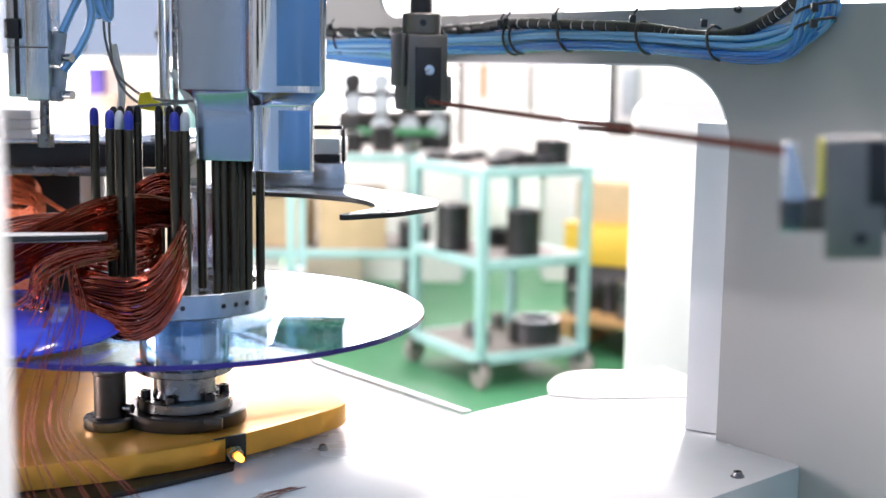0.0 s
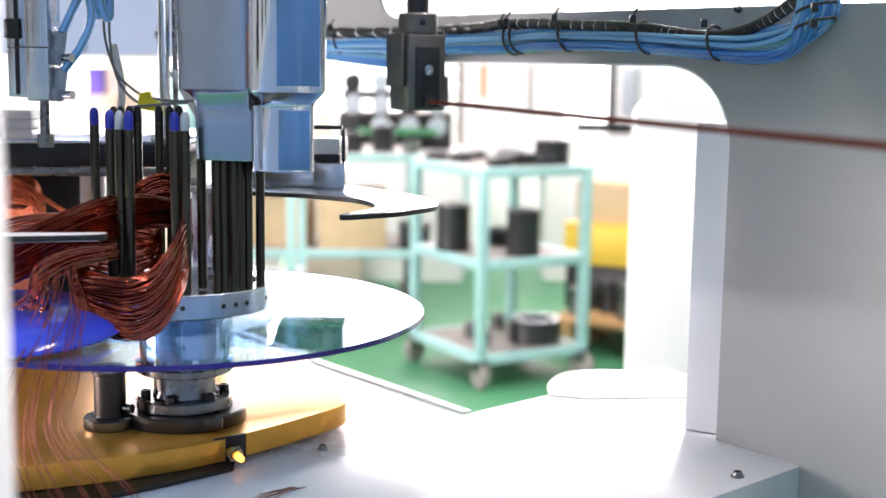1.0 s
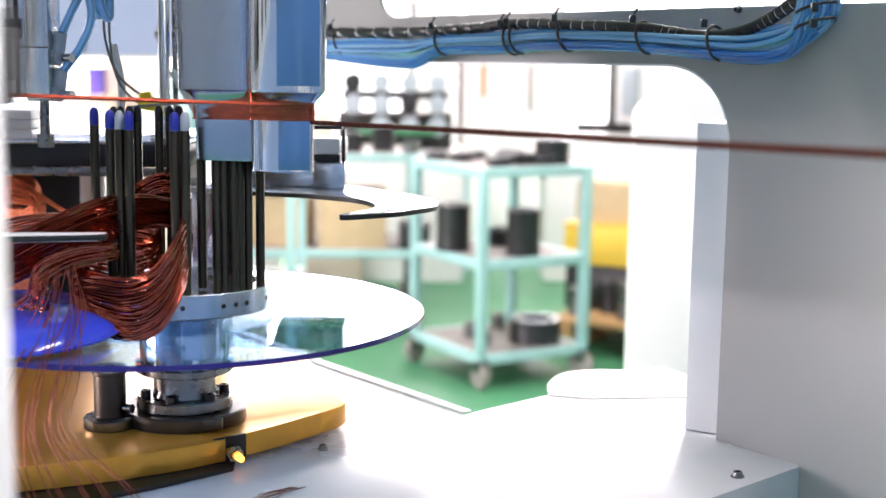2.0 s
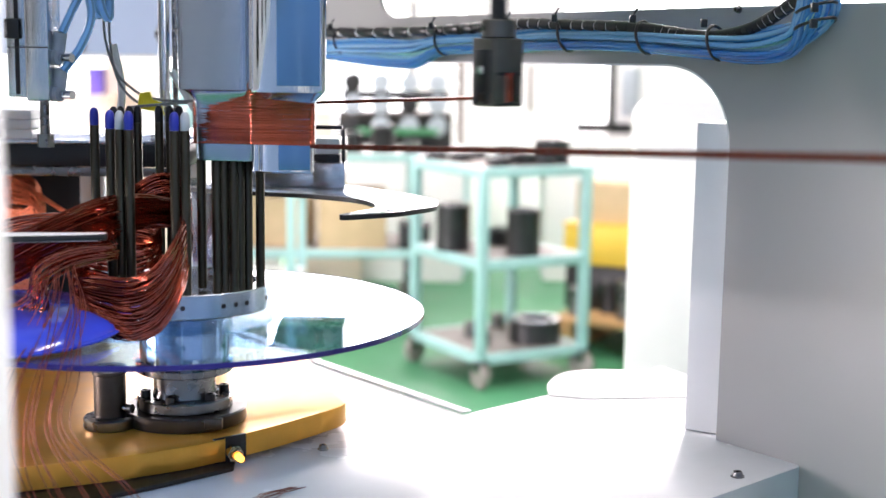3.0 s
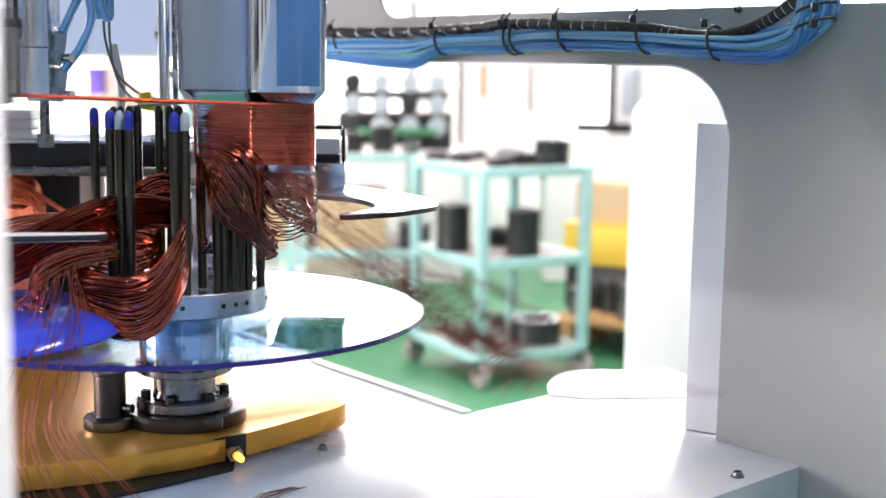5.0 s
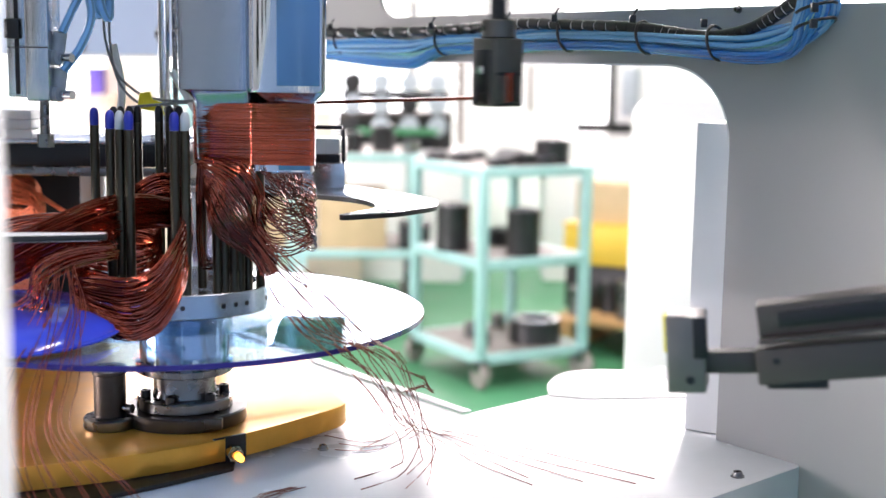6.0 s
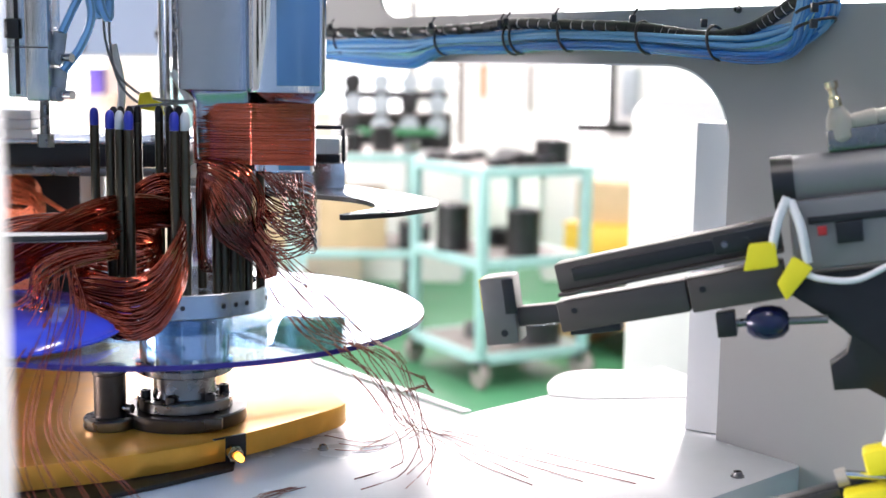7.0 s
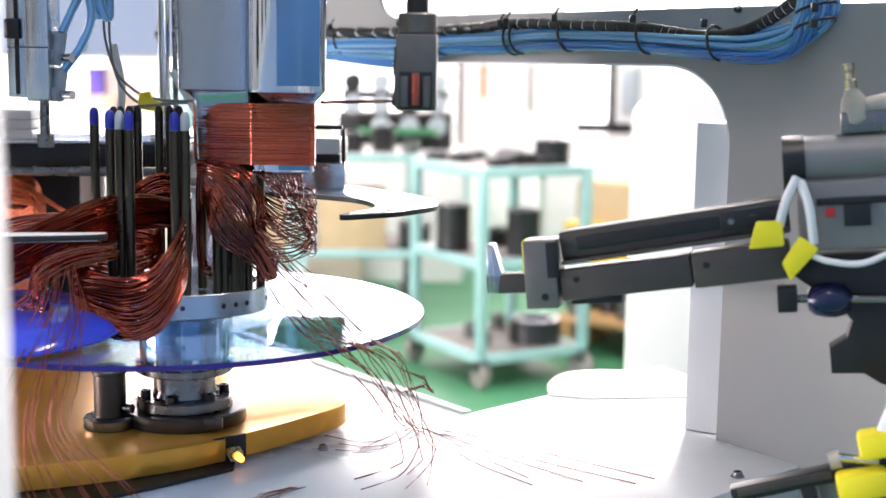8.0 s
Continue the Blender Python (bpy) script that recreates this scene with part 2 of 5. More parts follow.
# Unseen wall, set close and blue so the former reflects blue.
setting("wall_south", add_box(B(), (0, -1.5, 2.25), (13.9, 0.2, 4.49)), M_REFLECTWALL, "unseen blue-grey wall placed to reflect in the former", "wall")
# Unseen side walls, greyed to hold down the fill light.
setting("wall_east", add_box(B(), (7.1, 3, 2.25), (0.2, 14, 4.5)), M_ROOMGREY, "unseen workshop wall, grey to cut bounce light", "wall")
setting("wall_west", add_box(B(), (-7.1, 3, 2.25), (0.2, 14, 4.5)), M_ROOMGREY, "unseen workshop wall, grey to cut bounce light", "wall")
setting("backdrop", add_box(B(), (0, 10.5, 2.2), (16, 0.05, 5)), M_SKYGLASS, "bright overcast daylight outside the windows", "sky")
for k, wx in enumerate((-5.05, -1.75, 1.55, 4.95)):
    w = setting("window_%d" % (k + 1), add_box(B(), (wx, 9.1, 2.15), (0.06, 0.06, 3.1)), M_ROOM, "white window mullion between bright panes", "window")
    for dz in (0.63, 2.15, 3.67):
        part("window_frame", add_box(B(), (wx, 9.1, dz), (2.9, 0.07, 0.06)), M_ROOM, w)
# Housings for the added overhead lamps, out of view.
for lx, ly, watts in LAMPS:
    ob = empty("ceiling_light", "unseen white batten lamp added under the ceiling", "lamp", pose(lx, ly, 4.46), "ceiling lights")
    part("housing", add_box(B(), (0, 0, 0.0), (0.28, 1.55, 0.08), 0.01), M_ROOM, ob)


# ---- the machine: bench, panel, index plate ----
BENCH_Z = 0.90
PANEL = Matrix.Translation((0.197, 0.929, 0)) @ Matrix(((-0.61, -0.793, 0, 0), (0.793, -0.61, 0, 0), (0, 0, 1, 0), (0, 0, 0, 1)))
# PANEL space: x runs along the wall away from the viewer, y towards the viewer's side, z up


def add_slab_with_holes(bm, outer, holes, t, m):
    """A flat sheet in its own x-z plane, t thick, with openings through it."""
    import_edges = []
    for loop in [outer] + holes:
        vs = [bm.verts.new((x, 0, z)) for x, z in loop]
        import_edges += [bm.edges.new((vs[i], vs[(i + 1) % len(vs)])) for i in range(len(vs))]
    r = bmesh.ops.triangle_fill(bm, use_beauty=True, use_dissolve=False, edges=import_edges)
    faces = [f for f in r["geom"] if isinstance(f, bmesh.types.BMFace)]
    ex = bmesh.ops.extrude_face_region(bm, geom=faces)
    up = [v for v in ex["geom"] if isinstance(v, bmesh.types.BMVert)]
    bmesh.ops.translate(bm, vec=(0, -t, 0), verts=up)
    bmesh.ops.transform(bm, matrix=m, verts=bm.verts)
    return bm


outer = [(-0.75, 0.0), (2.6, 0.0), (2.6, 1.75), (-0.75, 1.75)]
ang = [radians(a) for a in range(90, -1, -9)]
low_open = [(-0.007, 0.8985), (0.10, 0.8985), (0.10, 0.03), (2.45, 0.03), (2.45, 1.171)] + [(0.055 - 0.062 * math.cos(a), 1.115 + 0.056 * math.sin(a)) for a in ang]
high_open = rounded([(-0.35, 1.211), (0.43, 1.211), (0.43, 1.60), (-0.35, 1.60)], 0.03, 6)
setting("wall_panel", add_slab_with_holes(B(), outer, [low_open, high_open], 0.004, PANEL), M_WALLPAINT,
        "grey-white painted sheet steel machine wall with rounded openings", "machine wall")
# folded rim of the lower opening
bm = B()
for i in range(len(low_open) - 1):
    a, b = low_open[i], low_open[i + 1]
    if a[1] < 0.91 and b[1] < 0.91:
        continue
    vs = [bm.verts.new((a[0], 0, a[1])), bm.verts.new((b[0], 0, b[1])), bm.verts.new((b[0], -0.018, b[1])), bm.verts.new((a[0], -0.018, a[1]))]
    bm.faces.new(vs)
bmesh.ops.remove_doubles(bm, verts=bm.verts, dist=1e-5)
bmesh.ops.solidify(bm, geom=bm.faces[:], thickness=0.0015)
bmesh.ops.transform(bm, matrix=PANEL, verts=bm.verts)
setting("trim", bm, M_PAINT, "white folded steel rim round the machine opening", "trim")

# bench sheet with its notch towards the workshop
bench = [(0.2475, 0.866), (0.172, 0.794), (-0.02, 0.60), (-0.75, 0.60), (-0.75, 1.65), (-0.52, 1.66), (-0.118, 1.155), (0.0177, 0.984),
         (0.091, 1.0512), (0.14, 1.10), (0.20, 1.16), (0.28, 1.02)]
setting("bench", add_prism(B(), bench, 0.872, BENCH_Z, 0.0012), M_BENCH, "white painted steel machine bench top", "bench")
bm = B()
add_prism(bm, [(0.243, 0.864), (0.172, 0.797), (-0.02, 0.604), (-0.74, 0.604), (-0.74, 1.6), (-0.5, 1.6), (-0.12, 1.14), (0.0177, 0.97), (0.10, 1.04), (0.2, 1.1)],
          0.02, 0.871)
setting("bench_base", bm, M_PAINT, "white sheet steel cabinet under the machine bench", "bench")
# raised rim along the bench's back edge
bm = B()
for a, b in (((-0.52, 1.655), (-0.118, 1.151)), ((-0.118, 1.151), (0.0155, 0.984))):
    a, b = Vector((*a, 0.9008)), Vector((*b, 0.9008))
    m = Matrix.Translation((a + b) / 2) @ (b - a).to_track_quat("X", "Z").to_matrix().to_4x4()
    add_box(bm, (0, 0.006, 0), ((b - a).length, 0.010, 0.0012), 0.0003, m)
setting("bench_edge", bm, M_PAINT, "bright folded edge of the machine bench", "trim")

block = empty("cover_plate", "white painted plate with a rounded corner on the bench", "cover")
part("plate", add_prism(B(), [(0.0887, 1.0435), (0.0889, 1.064), (0.0905, 1.080), (0.0943, 1.0945), (0.1005, 1.111), (0.1092, 1.1238), (0.121, 1.132), (0.1355, 1.1362),
                              (0.155, 1.1372), (0.190, 1.1366), (0.205, 1.045), (0.120, 1.036)], 0.9003, 0.9009, 0.0002), M_PAINT, block)
corner = empty("corner_post", "white painted steel post behind the machine wall", "post")
part("shaft", add_prism(B(), [(0.1825, 0.9485), (0.206, 0.935), (0.235, 0.985), (0.2115, 1.0)], 0.9005, 1.1295, 0.0015), M_PAINT, corner)
part("foot_plate", add_prism(B(), [(0.196, 0.97), (0.21, 0.96), (0.24, 1.0), (0.222, 1.015)], 0.9005, 0.904, 0.0006), M_WALLPAINT, corner)


def screw(at, r=0.0045, name="socket_screw", label="chrome socket screw in the painted bench"):
    ob = empty(name, label, "screw", at)
    part("head", add_lathe(B(), [(r, 0), (r, 0.002), (r * 0.8, 0.0035), (r * 0.45, 0.0035), (r * 0.42, 0.002), (0, 0.002)], 20), M_STEEL, ob)
    part("washer", add_lathe(B(), [(r * 1.3, 0), (r * 1.3, 0.0007), (r, 0.0008)], 20), M_STEEL, ob)
    return ob


screw(pose(0.198, 0.838, BENCH_Z + 0.0002), 0.0036)
screw(pose(-0.082, 0.885, BENCH_Z + 0.0002), 0.003, label="small dark screw in the painted bench")

# black sheet in place of the shaded gap, and gold index plate
base = empty("base_plate", "black sheet standing in for the shaded gap under the index plate", "plate")
part("plate", add_prism(B(), [(-0.46, 0.545), (-0.192, 0.781), (-0.136, 0.832), (-0.15, 1.0), (-0.46, 1.05)], 0.9005, 0.9035, 0.0005), M_BLACKPLATE, base)
outline = smooth([(-0.47, 0.725, 0), (-0.36, 0.738, 0), (-0.259, 0.7726, 0), (-0.1745, 0.8146, 0), (-0.124, 0.862, 0), (-0.0815, 0.915, 0)], 40)
outline = [(p.x, p.y) for p in outline] + [(-0.0755, 0.9235), (-0.0715, 0.9315), (-0.0700, 0.940), (-0.0712, 0.949), (-0.0745, 0.960), (-0.115, 1.085), (-0.20, 1.12), (-0.47, 1.12)]
gold = empty("index_plate", "gold anodised aluminium index plate with worn top", "plate")
part("plate", add_prism(B(), outline, 0.9045, 0.920, 0.0008), M_GOLD, gold)

# post that carries the tooling
AX = (-0.179, 0.89)
post = empty("tool_post", "dark steel flanged post bolted to the gold plate", "post", pose(AX[0], AX[1], 0.9203))
part("base_flange", add_lathe(B(), [(0.042, 0), (0.0425, 0.001), (0.0425, 0.0085), (0.0415, 0.0095), (0.03, 0.0095)], 56), M_DARKSTEEL, post)
part("upper_flange", add_lathe(B(), [(0.0325, 0.0098), (0.033, 0.0105), (0.033, 0.0165), (0.032, 0.0175), (0.022, 0.0175)], 48), M_STEEL, post)
part("column", add_lathe(B(), [(0.0225, 0.0178), (0.0215, 0.021), (0.0215, 0.0335), (0.0225, 0.034)], 48), M_STEEL, post)
part("collar", add_lathe(B(), [(0.031, 0.0342), (0.0335, 0.0355), (0.0335, 0.0395), (0.03, 0.0405)], 48), M_STEEL, post)
part("sleeve", add_lathe(B(), [(0.0305, 0.0407), (0.0305, 0.070), (0.029, 0.0735)], 48), M_ALU_POL, post)
part("hub", add_lathe(B(), [(0.0285, 0.0778), (0.0285, 0.0811), (0.025, 0.0812)], 48), M_ALU, post)
for k in range(6):
    a = radians(20 + 60 * k)
    bolt = part("bolt", add_lathe(B(), [(0.0037, 0), (0.0037, 0.0042), (0.0033, 0.0047), (0.002, 0.0047), (0.002, 0.003), (0, 0.003)], 16), M_BLACK, post,
                "black socket head bolt", at=pose(0.0272 * math.cos(a), 0.0272 * math.sin(a), 0.0176))
part("clamp_ear", add_box(B(), (0.026, -0.035, 0.006), (0.012, 0.006, 0.007), 0.0008), M_DARKSTEEL, post)

pin = empty("locating_pin", "dark steel locating pin with a flange on the gold plate", "pin", pose(-0.2255, 0.866, 0.9203))
part("flange", add_lathe(B(), [(0.0175, 0), (0.018, 0.001), (0.018, 0.0065), (0.0172, 0.0075), (0.011, 0.0075)], 40), M_STEEL, pin)
part("barrel", add_lathe(B(), [(0.0108, 0.0078), (0.0108, 0.0365), (0.0118, 0.0375), (0.0118, 0.0395), (0.004, 0.0395), (0.0038, 0.036), (0, 0.036)], 36), M_DARKSTEEL, pin)
part("side_screw", add_rod(B(), (0.0105, -0.004, 0.014), (0.0165, -0.006, 0.014), 0.0032, 14), M_STEEL, pin)
for a in (130, 250, 10):
    part("bolt", add_lathe(B(), [(0.0019, 0), (0.0019, 0.0014), (0, 0.0014)], 12), M_BLACK, pin, at=pose(0.0142 * math.cos(radians(a)), 0.0142 * math.sin(radians(a)), 0.0076))

# amber proximity sensor on its bracket
sens = empty("proximity_sensor", "threaded sensor with a glowing amber tip on a black bracket", "sensor", pose(-0.1335, 0.838, 0.9037))
part("bracket", add_box(B(), (-0.001, 0.010, 0.0085), (0.025, 0.0025, 0.017), 0.0005, pose(0, 0, 0, 0, 0, 41)), M_BLACKPLATE, sens)
part("barrel", add_rod(B(), (-0.006, 0.006, 0.0075), (0.0, -0.003, 0.006), 0.0042, 20), M_BRASS, sens)
part("nut", add_rod(B(), (-0.0035, 0.0025, 0.0069), (-0.0022, 0.0005, 0.0066), 0.0058, 6), M_BRASS, sens)
part("lamp_tip", add_rod(B(), (0.0, -0.003, 0.006), (0.003, -0.0070, 0.0053), 0.0027, 18, 0.0022), M_AMBER, sens, "glowing amber tip")

# acrylic disc
disc = empty("turntable_disc", "clear blue-tinted acrylic disc with a dark blue cut edge", "disc", pose(-0.1912, 0.8985, 0.9938))
part("sheet", add_lathe(B(), [(0.1776, 0.0), (0.1778, 0.0003), (0.1778, 0.0027), (0.1776, 0.003)], 160), M_DISC, disc)
part("cut_edge", add_lathe(B(), [(0.1779, -0.0003), (0.1784, -0.0001), (0.1784, 0.0031), (0.1779, 0.0033), (0.1779, -0.0003)], 160), M_RIM, disc, "dark blue cut edge")
dome = empty("blue_cap", "glossy blue plastic cap lying tilted on the acrylic disc", "cap", pose(-0.272, 0.80, 1.0018, 3.6))
part("shell", add_lathe(B(), [(0.0708, 0.0022), (0.069, 0.0050), (0.063, 0.0085), (0.056, 0.0110), (0.050, 0.0120), (0.030, 0.0125), (0, 0.0127)], 64), M_BLUEPLASTIC, dome)
part("rim", add_lathe(B(), [(0.066, 0), (0.0722, 0), (0.0728, 0.0006), (0.0728, 0.0016), (0.0720, 0.0021), (0.066, 0.0021), (0.066, 0)], 64), M_BLUEPLASTIC, dome)

# ring with the guide rods
tool = empty("rod_ring", "aluminium ring carrying dark steel guide rods with blue and white tips", "winding tool", pose(AX[0], AX[1], 1.0017))
part("ring", add_lathe(B(), [(0.028, 0), (0.0615, 0), (0.0622, 0.0007), (0.0622, 0.0158), (0.0615, 0.0165), (0.050, 0.0165), (0.0495, 0.012), (0.028, 0.012), (0.028, 0)], 72), M_ALU, tool)
for base_a in (-88, -46, -8, -130, -170, 30, 75, 120):
    for k in (-1, 0, 1):
        a = radians(base_a + 8.5 * k)
        part("hole", add_lathe(B(), [(0.00165, 0), (0.00165, 0.0004), (0, 0.0004)], 14), M_BLACK, tool,
             at=pose(0.06195 * math.cos(a), 0.06195 * math.sin(a), 0.0082, 0, 90, math.degrees(a)))


def rod_mesh():
    return add_lathe(B(), [(0.0031, 0), (0.0031, 0.106), (0.003, 0.1062)], 18)


def tip_mesh():
    return add_lathe(B(), [(0.003, 0.1063), (0.0031, 0.1066), (0.0031, 0.1135), (0.0026, 0.1163), (0.0014, 0.118), (0, 0.1184)], 18)


R_ROD = 0.0565
first = {}
for dx, back, tip in ((-0.0594, 0, "b"), (-0.0381, 0, "b"), (-0.0304, 0, "w"), (-0.0237, 0, "b"), (0.0066, 0, "b"), (0.0132, 0, "w"), (0.0183, -0.028, "b"),
                      (0.0414, 0, "b"), (0.0448, 0, "w"), (0.0490, 0, "b"), (0.0550, 0, "k"), (-0.0518, 1, "k"), (-0.0486, 1, "k"), (-0.0439, 1, "k"),
                      (-0.0394, 1, "k"), (-0.0262, 1, "k"), (-0.0192, 1, "k"), (-0.0127, 1, "k"), (0.0132, 1, "k"), (0.0184, 1, "k"), (0.0377, 1, "k"),
                      (0.0305, -0.040, "k"), (0.0350, -0.0385, "k"), (0.0232, 1, "k"), (0.0275, 1, "k"), (0.0317, 1, "k")):
    dy = math.sqrt(max(0.0, R_ROD ** 2 - dx * dx)) * (1 if back else -1)
    if back < 0:
        dy = back
    m = pose(dx, dy, 0.0162)
    tm = {"b": M_TIPBLUE, "w": M_TIPWHITE, "k": M_BLACK}[tip]
    if "rod" not in first:
        rod = part("guide_rod", rod_mesh(), M_ROD, tool)
        first["rod"] = rod.data
    else:
        rod = new("guide_rod", first["rod"])
        rod.parent = tool
    rod.matrix_basis = m
    if tip not in first:
        t = part("tip", tip_mesh(), tm, rod, {"b": "blue plastic tip", "w": "grey-white plastic tip", "k": "black tip"}[tip])
        first[tip] = t.data
    else:
        t = new("tip", first[tip])
        t.parent = rod
        tagged(t, {"b": "blue plastic tip", "w": "grey-white plastic tip", "k": "black tip"}[tip])


# fork plates that steady the coils
def fork_plate(name, pts, z, t, label, top=M_ALU):
    ob = empty(name, label, "plate")
    pl = part("blade", add_prism(B(), pts, z, z + t, 0.0004), top, ob)
    pl.data.materials.append(M_BLACKPLATE)
    for p in pl.data.polygons:
        if abs(p.normal.z) < 0.5:
            p.material_index = 1
    return ob


hook = rounded([(-0.0695, 0.854), (-0.066, 0.848), (-0.03, 0.872), (-0.004, 0.912), (-0.004, 0.955), (-0.03, 1.0), (-0.075, 1.055), (-0.20, 1.12), (-0.26, 1.05),
                (-0.17, 1.004), (-0.105, 0.985), (-0.068, 0.960), (-0.052, 0.935), (-0.046, 0.905), (-0.05, 0.885)], 0.014, 4)
fork_plate("hook_plate", hook, 1.0662, 0.0036, "white-topped hook plate with black edges beside the winding former")
fork_plate("finger_plate", rounded([(-0.203, 0.776), (-0.2025, 0.784), (-0.30, 0.772), (-0.42, 0.77), (-0.42, 0.735), (-0.30, 0.747)], 0.004, 4), 1.0608, 0.0042,
           "thin white-topped finger plate with black edges reaching over the coil", M_PAINT)
arm = empty("plate_carrier", "aluminium carrier block holding the hook plate", "bracket")
part("block", add_box(B(), (-0.13, 1.07, 1.076), (0.075, 0.06, 0.012), 0.001), M_ALU, arm)
part("stem", add_box(B(), (-0.20, 1.12, 0.985), (0.03, 0.03, 0.166), 0.001), M_ALU, arm)

# ---- left-hand station: black plate, cylinders, hoses ----
shelf = empty("station_plate", "black-edged aluminium station plate on two legs", "plate")
part("top", add_box(B(), (-0.36, 1.16, 1.1015), (0.30, 0.20, 0.003), 0.0005), M_ALU, shelf)
part("edge", add_box(B(), (-0.36, 1.16, 1.0905), (0.30, 0.20, 0.018), 0.001), M_BLACKPLATE, shelf, "black plate edge")
part("end_housing", add_box(B(), (-0.1225, 1.21, 1.0830), (0.062, 0.05, 0.032), 0.0015), M_STEEL, shelf, "grey steel end housing")
part("end_arm", add_box(B(), (-0.1825, 1.21, 1.0905), (0.053, 0.03, 0.016), 0.001), M_BLACKPLATE, shelf)
part("under_rail", add_box(B(), (-0.36, 1.065, 1.077), (0.30, 0.008, 0.007), 0.001), M_STEEL, shelf)
part("rear_housing", add_box(B(), (-0.47, 1.26, 0.99), (0.27, 0.09, 0.178), 0.002), M_BLACKPLATE, shelf, "dark housing under the plate")
for lx in (-0.322, -0.235):
    part("leg", add_box(B(), (lx, 1.2, 0.99), (0.022, 0.022, 0.18), 0.001), M_PAINT, shelf)


def air_cylinder(m):
    ob = empty("air_cylinder", "aluminium pneumatic cylinder with hose fittings and a steel piston rod", "cylinder", m)
    body = part("body", add_box(B(), (0, 0, 0.06), (0.017, 0.032, 0.17), 0.002), M_ALU, ob)
    part("side_rail", add_box(B(), (-0.0160, 0, 0.06), (0.0145, 0.02, 0.165), 0.0015), M_ALU, ob)
    part("slot", add_box(B(), (-0.0155, -0.0102, 0.06), (0.003, 0.001, 0.16)), M_BLACK, ob)
    part("seam", add_box(B(), (-0.006, -0.0163, 0.013), (0.029, 0.0008, 0.0008)), M_DARKSTEEL, ob)
    part("piston_rod", add_rod(B(), (0.0, 0, -0.0255), (0.0, 0, -0.049), 0.0035, 20), M_STEEL, ob)
    part("rod_nut", add_rod(B(), (0.0, 0, -0.049), (0.0, 0, -0.0585), 0.0062, 6), M_STEEL, ob)
    part("magnet_switch", add_box(B(), (-0.0170, -0.0135, 0.026), (0.011, 0.008, 0.014), 0.001), M_BLACK, ob)
    for z in (0.012, -0.014):
        f = part("hose_fitting", add_rod(B(), (0.011, -0.002, z - 0.004), (0.014, -0.004, z + 0.012), 0.0048, 16), M_TIPWHITE, ob)
        part("fitting_screw", add_rod(B(), (0.009, -0.004, z - 0.006), (0.024, -0.012, z - 0.006), 0.0032, 12), M_ALU_POL, f)
        part("fitting_collar", add_rod(B(), (0.007, -0.004, z - 0.006), (0.014, -0.008, z - 0.006), 0.0052, 14), M_TIPWHITE, f)
    return ob


air_cylinder(pose(-0.290, 0.95, 1.163))
bm = B()
for k, pts in enumerate((((-0.275, 0.946, 1.187), (-0.270, 0.95, 1.20), (-0.262, 0.96, 1.225), (-0.262, 0.97, 1.26)),
                         ((-0.274, 0.944, 1.160), (-0.262, 0.948, 1.178), (-0.256, 0.955, 1.20), (-0.262, 0.96, 1.225), (-0.27, 0.97, 1.26)),
                         ((-0.255, 0.97, 1.26), (-0.254, 0.97, 1.215), (-0.248, 0.975, 1.20), (-0.25, 0.98, 1.26)),
                         ((-0.268, 0.98, 1.26), (-0.262, 0.98, 1.21), (-0.257, 0.985, 1.205), (-0.262, 0.99, 1.26)))):
    hose = tagged(part("air_hose", add_tube(B(), smooth(pts, 24), 0.0031, 10), M_BLUETUBE), "translucent blue pneumatic hose looping down to a cylinder fitting", "hose", "blue hoses")
guide = empty("guide_column", "polished steel guide column standing on the station plate", "column", pose(-0.2265, 1.06, 1.1031))
part("shaft", add_rod(B(), (0, 0, 0.006), (0, 0, 0.26), 0.0046, 24), M_ALU_POL, guide)
part("side_shaft", add_rod(B(), (0.008, 0.004, 0.006), (0.008, 0.004, 0.26), 0.0024, 16), M_STEEL, guide)
part("foot", add_box(B(), (0.003, 0, 0.003), (0.026, 0.02, 0.006), 0.001), M_ALU, guide)
spacer = empty("spacer_stack", "stack of pale grey spacer blocks on the station plate", "block", pose(-0.352, 1.075, 1.1031))
for k in range(3):
    part("block", add_box(B(), (0, 0, 0.004 + 0.0078 * k), (0.034, 0.03, 0.0074), 0.0008), M_PAINT, spacer)

# thin cables with a yellow tag beside the rods
for pts, r, mt in ((((-0.262, 1.02, 1.24), (-0.264, 1.02, 1.19), (-0.256, 1.02, 1.160), (-0.243, 1.02, 1.146), (-0.229, 1.02, 1.139), (-0.205, 1.02, 1.137), (-0.19, 1.02, 1.138)), 0.0011, M_WIREGREY),
                   (((-0.259, 1.02, 1.24), (-0.260, 1.02, 1.19), (-0.2565, 1.02, 1.160), (-0.247, 1.02, 1.142), (-0.232, 1.02, 1.134), (-0.20, 1.02, 1.136)), 0.0011, M_WIREGREY),
                   (((-0.245, 1.0, 1.126), (-0.240, 1.0, 1.132), (-0.225, 1.0, 1.134), (-0.205, 1.0, 1.136)), 0.0011, M_WIREGREY),
                   (((-0.260, 1.03, 1.18), (-0.254, 1.03, 1.150), (-0.255, 1.03, 1.13), (-0.262, 1.03, 1.108)), 0.0032, M_WIREWHITE),
                   (((-0.214, 1.03, 1.160), (-0.205, 1.03, 1.145), (-0.195, 1.03, 1.128), (-0.185, 1.03, 1.11)), 0.0032, M_WIREWHITE)):
    tagged(part("sensor_cable", add_tube(B(), smooth(pts, 26), r, 8), mt), "thin sensor cable hanging beside the guide rods", "cable", "sensor cables")
